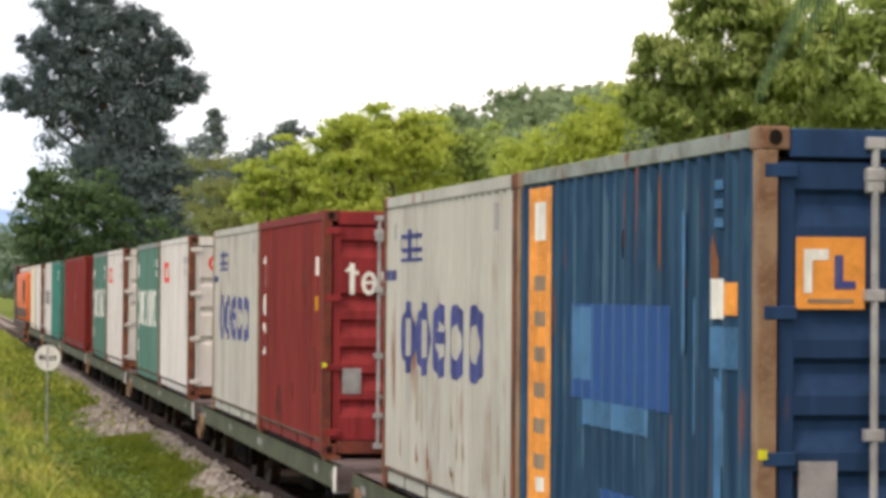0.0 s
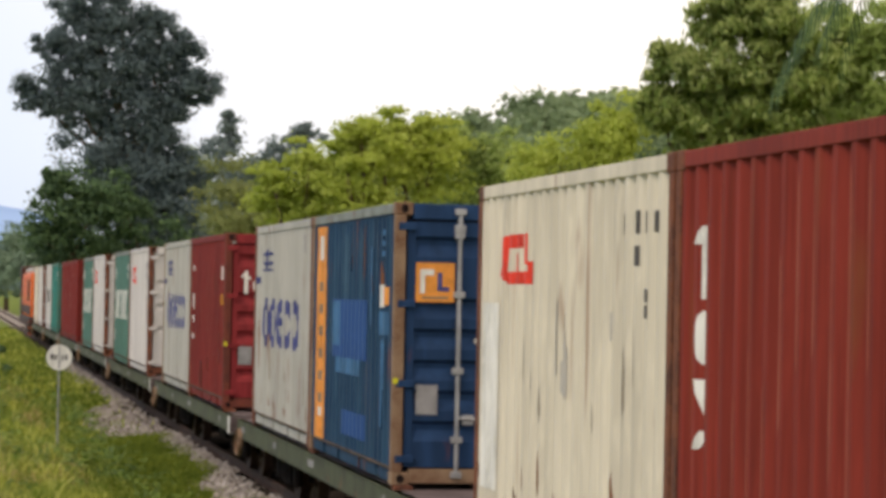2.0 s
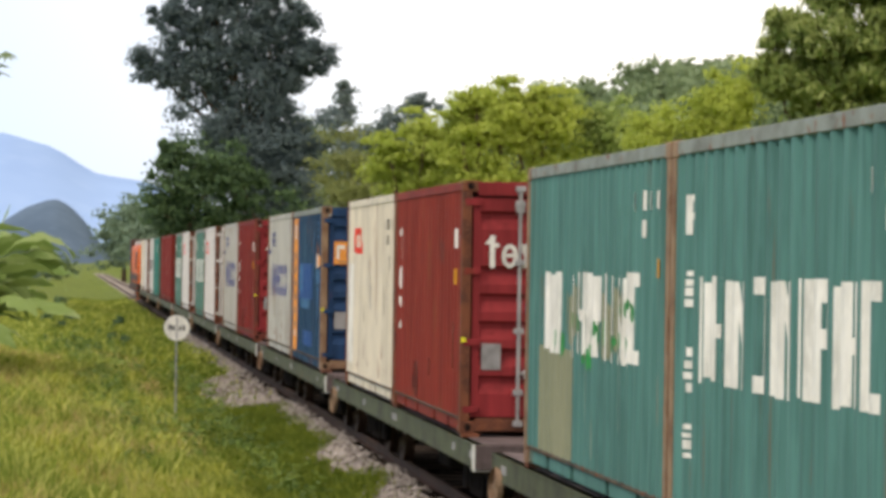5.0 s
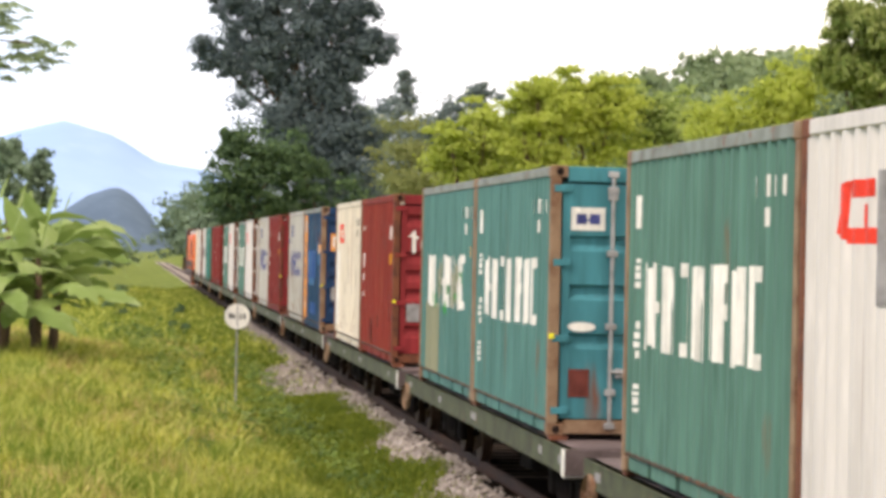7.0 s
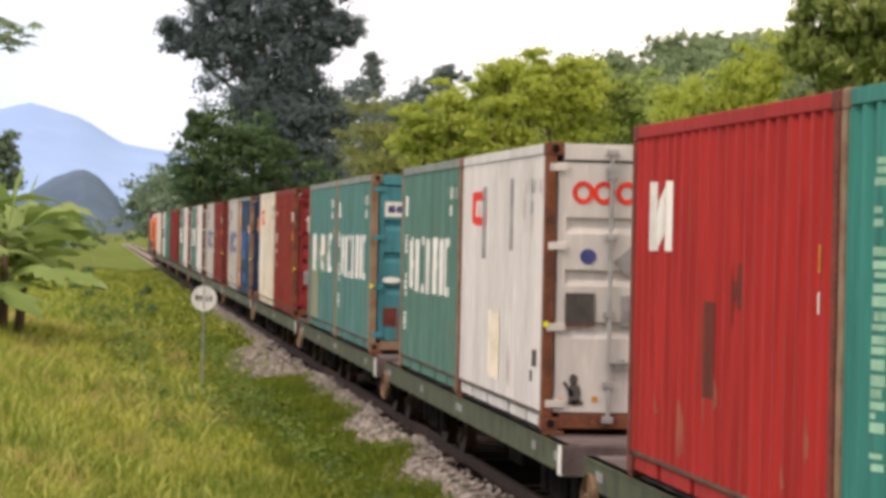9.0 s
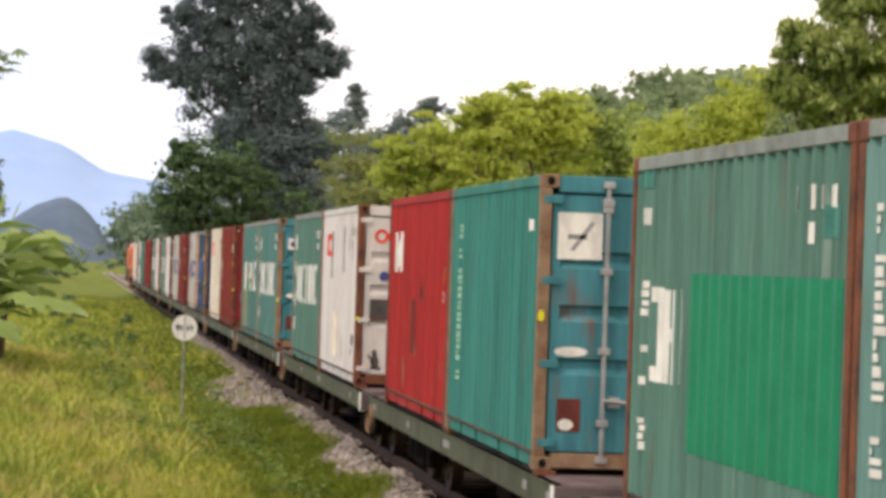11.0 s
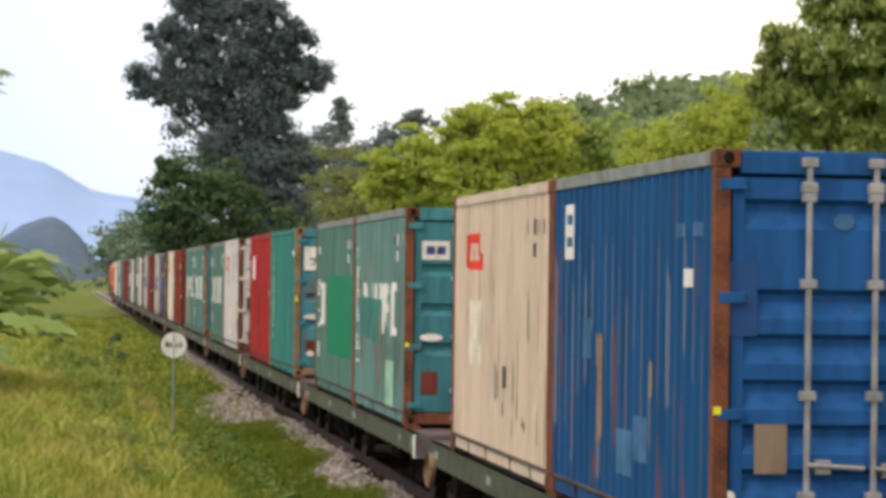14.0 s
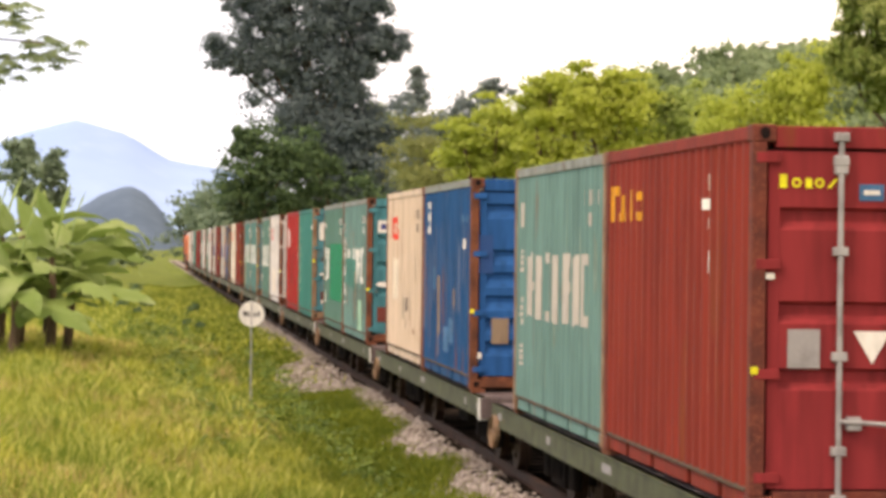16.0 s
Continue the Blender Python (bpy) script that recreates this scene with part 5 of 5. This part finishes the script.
def weed_patch(name, count, spots, size, label, seed):
    """Low broad-leaved weeds: spots are x, y, spread across and along, height."""
    r = np.random.default_rng(seed)
    ps, ns = [], []
    for k in range(count):
        x, y, sx, sy, top = spots[k % len(spots)]
        x, y = x + r.normal(0, sx), y + r.normal(0, sy)
        g, rad = height(x, y), r.uniform(0.12, 0.3)
        e = r.normal(0, 1, (34, 3))
        e /= np.linalg.norm(e, axis=1)[:, None]
        e[:, 2] = np.abs(e[:, 2])
        ps.append(np.array((x, y, g)) + e * rad * (1, 1, top / rad * r.uniform(0.5, 1.0)) * r.uniform(0.4, 1.0, (34, 1)))
        ns.append(e + (0, 0, 0.6))
    v, f = leaf_cards(np.concatenate(ps), np.concatenate(ns), size, r, 1.7)
    return tagged(from_arrays(name, v, f, LEAF["weed"]), label, "weeds", kind="stuff")


weed_patch("weeds", 420, [(1.0, 62, 0.4, 6, 0.5), (0.9, 74, 0.4, 6, 0.55), (1.4, 50, 0.35, 4, 0.4), (0.6, 92, 0.6, 9, 0.6)], 0.09, "dark broad-leaved weeds in a dip of the field", 81)
weed_patch("weeds", 380, [(3.05, 50, 0.25, 5, 0.26), (3.3, 42, 0.25, 5, 0.24), (3.2, 70, 0.3, 8, 0.3), (2.5, 60, 0.4, 9, 0.26), (3.5, 32, 0.2, 4, 0.22)], 0.06, "low dark weeds along the track shoulder", 82)


def frond_leaf(length, width, first, last, r, n=16):
    """A broad arching blade along +x, from the slope first to the slope last: a midrib, two halves that hang from it, split from the edge."""
    rows, hang, x, z = [], r.uniform(0.05, 0.4), 0.0, 0.0
    for i in range(n + 1):
        s = i / n
        a = radians(first + (last - first) * s ** 1.2)
        x, z = x + length / n * math.cos(a), z + length / n * math.sin(a)
        full = width * (0.06 if s < 0.12 else min(1.0, 0.25 + 5 * (s - 0.12)) * (1 - max(0.0, s - 0.6) ** 2 * 5.6))
        pts = []
        for side in (-1, 1):
            w = max(0.02, full) * (r.uniform(0.5, 0.75) if r.random() < 0.18 else r.uniform(0.93, 1.0))
            d = hang + 0.10 * math.sin(i * 1.3 + side) + r.normal(0, 0.05)
            pts.append((x + 0.3 * w * math.cos(a), side * w * math.cos(d), z - w * math.sin(d)))
        rows.append((pts[0], (x, 0, z), pts[1]))
    return rows


def blade_mesh(name, leaves, mat, parent, label=""):
    bm = bmesh.new()
    for rows, m in leaves:
        vs = [[bm.verts.new(m @ Vector(p)) for p in row] for row in rows]
        for a, b in zip(vs, vs[1:]):
            bm.faces.new((a[0], a[1], b[1], b[0]))
            bm.faces.new((a[1], a[2], b[2], b[1]))
    return part(name, bm, mat, parent, label)


def banana(x, y, tall, seed, leaves=17):
    r = np.random.default_rng(seed)
    g = height(x, y) - 0.05
    ob = thing("banana_plant", pose(x, y, g), "banana plant with broad torn green leaves", "banana plant", "banana plants in the grass")
    part("pseudostem", rod(rod(bmesh.new(), (0, 0, 0), (0.1, 0, tall * 0.5), 0.13, 0.11, 12), (0.1, 0, tall * 0.5), (0.05, 0, tall), 0.11, 0.06, 12), M["bark"], ob, "brown fibrous stem")
    for i in range(leaves):
        young = i < 2
        if young:
            rows = frond_leaf(r.uniform(1.5, 1.9), r.uniform(0.26, 0.34), r.uniform(74, 84), r.uniform(60, 72), r)
        else:
            rows = frond_leaf(r.uniform(2.0, 2.8), r.uniform(0.27, 0.36), r.uniform(20, 58), r.uniform(-75, -20), r)
        m = pose(0.05, 0, tall * (0.98 if young else r.uniform(0.45, 1.0)), 0, 0, i * 137.5 + r.uniform(-15, 15)) @ pose(0, 0, 0, r.uniform(-35, 35))
        blade_mesh("leaf", [(rows, m)], LEAF["banana"], ob)
    return ob


for x, y, h, s in ((-2.1, 68, 2.5, 1), (-1.75, 70.5, 2.7, 11), (-2.9, 70, 2.9, 12), (-3.6, 68.5, 2.6, 14), (-3.5, 73, 3.1, 2), (-4.5, 71, 2.9, 3), (-5.4, 74, 3.1, 5), (-2.4, 75, 2.8, 8), (-2.9, 66.5, 2.0, 9)):
    banana(x, y, h, s)


def palm(x, y, tall, seed):
    r = np.random.default_rng(seed)
    g = height(x, y) - 0.1
    ob = thing("palm_tree", pose(x, y, g), "palm tree with drooping dark fronds", "palm tree")
    part("trunk", rod(bmesh.new(), (0, 0, 0), (0, 0, tall), 0.16, 0.11, 12), M["bark"], ob, "ringed grey trunk")
    for i in range(18):
        a, lift = radians(i * 137.5), r.uniform(-0.1, 0.75)
        n, length = 26, r.uniform(2.0, 2.6)
        bm, prev = bmesh.new(), Vector((0, 0, tall))
        for j in range(1, n + 1):
            s = j / n
            d = length * s
            p = Vector((d * math.cos(a) * 0.92, d * math.sin(a) * 0.92, tall + lift * d - 0.42 * d * d * (0.7 + 0.3 * s)))
            rod(bm, prev, p, 0.02 * (1.1 - s), 0.02 * (1.08 - s), 4)
            w = Vector((-math.sin(a), math.cos(a), 0))
            for sx in (-1, 1):
                tip = p + w * sx * 0.34 * (1.05 - s * 0.7) + (p - prev).normalized() * 0.22 + Vector((0, 0, -0.42))
                e = (p - prev).normalized() * 0.045
                bm.faces.new([bm.verts.new(c) for c in (p - e, p + e, tip)])
            prev = p
        part("frond", bm, LEAF["deep"], ob)
    return ob


palm(ax(15.8, 45), 45, 7.9, 4)


def overhanging_tree():
    """A tree beside the camera's field of view, with one branch that reaches into it."""
    r = np.random.default_rng(8)
    x, y = -4.6, 35.0
    g = height(x, y) - 0.1
    ob = thing("leafy_tree", pose(x, y, g), "tree with lobed leaves on a thin overhanging branch", "tree")
    bm = bmesh.new()
    rod(bm, (x, y, g), (x + 0.1, y, 5.2), 0.16, 0.1, 10)
    tips = [(-1.5, 5.55), (-1.05, 5.12), (-1.4, 4.95), (-1.75, 4.85), (-1.9, 5.5), (-2.3, 5.7), (-2.6, 5.2), (-3.2, 6.2), (-4.6, 6.8), (-5.6, 6.2), (-3.9, 5.6)]
    for tx, tz in tips:
        limb(bm, (x + 0.1, y, 5.0), (tx - 0.12, y + r.normal(0, 0.1), tz), 0.035, 0.008, r, 6)
    bmesh.ops.translate(bm, verts=bm.verts, vec=(-x, -y, -g))
    part("trunk", bm, M["bark"], ob)
    vs, fs = [], []
    for tx, tz in tips:
        for _ in range(18):
            c = np.array((tx + r.normal(0, 0.17), y + r.normal(0, 0.14), tz + r.normal(0, 0.09)))
            a0 = r.uniform(0, 6.28)
            for k in range(7):
                a = a0 + (k - 3) * 0.42
                d = np.array((math.cos(a), 0.5 * math.sin(a), -0.45 + 0.2 * math.sin(a)))
                w = np.array((-math.sin(a), 0.5 * math.cos(a), 0.1)) * 0.03
                n = sum(len(q) for q in vs)
                vs.append(np.array([c, c + d * 0.09 + w, c + d * r.uniform(0.16, 0.24), c + d * 0.09 - w]))
                fs.append((n, n + 1, n + 2, n + 3))
    from_arrays("foliage", np.concatenate(vs) - (x, y, g), np.array(fs), LEAF["dull"], ob)
    pod = rod(bmesh.new(), (-1.76 - x, 0, 4.6 - g), (-1.75 - x, 0, 4.42 - g), 0.012, 0.03, 8)
    rod(pod, (-1.75 - x, 0, 4.42 - g), (-1.75 - x, 0, 4.32 - g), 0.03, 0.004, 8)
    rod(pod, (-1.80 - x, 0, 4.9 - g), (-1.76 - x, 0, 4.6 - g), 0.006, 0.006, 5)
    part("seed_pod", pod, M["m_maroon"], ob, "dark red hanging pod")


overhanging_tree()


# ---- distance ----
def ridge_line(name, y, pts, mat, label, thick):
    """A far hill as a rounded solid with its skyline."""
    pts = [(ax(x, y), az(x, y, z)) for x, z in pts]
    xs = np.linspace(pts[0][0], pts[-1][0], 90)
    zs = np.interp(xs, [p[0] for p in pts], [p[1] for p in pts])
    bm = bmesh.new()
    rows = []
    for x, z in zip(xs, zs):
        z += (noise.noise(Vector((x * 12 / (pts[-1][0] - pts[0][0]) * 3, 0, y))) * 0.02) * pts[1][1]
        rows.append([bm.verts.new((x, y - thick * (1 - k) ** 0.7, z * math.sin(k * math.pi / 2) - 4)) for k in (0, 0.2, 0.4, 0.6, 0.8, 1.0)])
    for a, b in zip(rows, rows[1:]):
        for i in range(5):
            bm.faces.new((a[i], b[i], b[i + 1], a[i + 1]))
    return tagged(mesh_object(name, bm, mat, None, "", True), label, "hill", kind="structure")


# haze comes from the hills' own base colours, not from any air
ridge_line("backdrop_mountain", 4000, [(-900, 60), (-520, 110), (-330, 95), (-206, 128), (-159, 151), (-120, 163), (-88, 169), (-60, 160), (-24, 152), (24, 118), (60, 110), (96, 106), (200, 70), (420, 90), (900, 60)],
           LEAF["haze"], "mountain with pale blue haze painted into its colour", 900)
ridge_line("backdrop_hill", 1200, [(-80, 4), (-42, 9), (-28, 19), (-19.5, 25), (-10, 28.5), (-5.6, 29), (0, 26), (6, 20), (13, 9), (40, 6), (80, 2)], LEAF["haze_near"], "wooded hill with blue-grey haze in its colour", 150)


# ---- track-side board ----
def board():
    g = height(2.08, 53.9)
    ob = thing("trackside_sign", pose(2.08, 53.9, g), "round white trackside sign with worn dark marks, on a post", "sign")
    part("post", rod(bmesh.new(), (0, 0.03, 0), (0, 0.03, 2.0), 0.018), M["zinc"], ob, "thin grey post")
    bm = bmesh.new()
    rod(bm, (0, 0.0, 1.83), (0, -0.02, 1.83), 0.238, n=36)
    face = part("disc", bm, M["m_white"], ob, "white disc")
    part("mark", boxes((-0.012, 0.012, -0.025, -0.021, 1.62, 2.04)), M["m_grey"], face)
    for x, z, w in ((-0.13, 1.70, 0.05), (-0.06, 1.69, 0.035), (0.06, 1.68, 0.035), (0.13, 1.69, 0.04), (-0.1, 1.74, 0.09)):
        part("mark", boxes((x - w / 2, x + w / 2, -0.025, -0.021, z + 0.09, z + 0.19 if w < 0.08 else z + 0.11)), M["m_black"], face)


board()


# ---- grass ----
def blades(name, count, y0, y1, tall, wide, mat, seed, label, x_lo=-8.0, x_hi=4.4, lean=0.5, patch=0.0, cluster=0):
    r = np.random.default_rng(seed)
    out = []
    while len(out) < count:
        y = y0 + (y1 - y0) * r.random() ** 1.25
        x = x_lo + (x_hi - x_lo) * r.random()
        if cluster:
            if len(out) % cluster == 0:
                heart = (x, y)
            x, y = heart[0] + r.normal(0, 0.11), heart[1] + r.normal(0, 0.16)
        e = edge_left(y)
        if x > e and r.random() > 0.06:
            continue
        if patch and noise.noise(Vector((x * 0.55, y * 0.16, seed))) < patch:
            continue
        short = 0.5 + 0.5 * smooth(3.2, 0.4, x)
        out.append((x, y, height(x, y) - 0.02 if x < 3.0 else float(np.interp(x, (2.7, 3.3, 4.0, 4.3), (-0.47, -0.36, -0.26, -0.22))), short * (0.45 + 1.1 * (0.5 + 0.5 * noise.noise(Vector((x * 1.3, y * 0.45, 2)))))))
    o = np.array(out)
    n = count
    h = tall * o[:, 3] * r.uniform(0.55, 1.3, n)
    a = r.uniform(0, 6.283, n)
    d = np.stack([np.cos(a), np.sin(a), np.zeros(n)], 1)
    f = r.uniform(0, 6.283, n)
    w = np.stack([np.cos(f), np.sin(f), np.zeros(n)], 1) * (wide * r.uniform(0.7, 1.3, n))[:, None]
    p = o[:, :3]
    k = (lean * r.uniform(0.2, 1.2, n) * h)[:, None]
    up = np.array((0, 0, 1.0))
    m1 = p + up * (h * 0.6)[:, None] + d * k * 0.35
    tip = p + up * (h * r.uniform(0.75, 1.0, n))[:, None] + d * k
    v = np.stack([p - w, p + w, m1 + w * 0.8, m1 - w * 0.8, tip], 1).reshape(-1, 3)
    i = np.arange(n)[:, None] * 5
    faces = [tuple(q) for q in (i + np.array((0, 1, 2, 3))).tolist()] + [tuple(q) for q in (i + np.array((3, 2, 4))).tolist()]
    me = bpy.data.meshes.new(name)
    me.from_pydata(v.tolist(), [], faces)
    me.materials.append(mat)
    return tagged(new(name, me), label, "grass", kind="stuff")


blades("grass", 60000, 21, 62, 0.36, 0.007, M["grass"], 71, "long yellow-green grass beside the track", x_lo=-4.5, x_hi=2.4)
blades("short_grass", 60000, 21, 80, 0.26, 0.008, M["turf"], 74, "short olive-green grass along the track", x_lo=0.2)
blades("short_grass", 30000, 78, 200, 0.26, 0.02, M["turf"], 75, "short olive-green grass far along the track", x_lo=-0.5)
blades("grass", 45000, 60, 190, 0.36, 0.02, M["grass"], 72, "long yellow-green grass farther along the track", x_lo=-10)
blades("short_grass", 26000, 21, 75, 0.24, 0.009, M["turf"], 76, "olive-green weeds on the track shoulder", x_lo=2.3)
blades("grass", 14000, 21, 75, 0.24, 0.008, M["grass"], 78, "thin yellow-green grass at the edge of the field", x_lo=1.8, x_hi=3.2)
blades("grass_tufts", 26000, 21, 80, 0.5, 0.011, M["grass"], 77, "tall pale tufts of grass in the field", x_lo=-4.5, x_hi=1.8, lean=0.8, cluster=26)
blades("dry_grass", 30000, 21, 90, 0.36, 0.007, M["dry"], 73, "dry straw-coloured grass stems among green grass", x_lo=-4.5, x_hi=2.2, lean=0.7, patch=0.02)
track()


# ---- motion of the train ----
def motions():
    for ob, back, z in MOVING:
        walk(ob, [(t, pose(TRACK, s - back, z)) for t, s in RUN])
    ts, ss = np.array([r[0] for r in RUN]), np.array([r[1] for r in RUN])
    fine = np.arange(0, 16.001, 0.0667)
    along = np.interp(fine, ts, ss)
    for ws, y in WHEELS:
        if ws.parent in ROLLING:
            walk(ws, [(float(t), pose(0, y, 0.40, -math.degrees((s - along[0]) / 0.40), 0, 0)) for t, s in zip(fine, along)])


ROLLING = [ob for ob, back, z in MOVING if ob.name.startswith("flat_wagon") and back > -1]
motions()
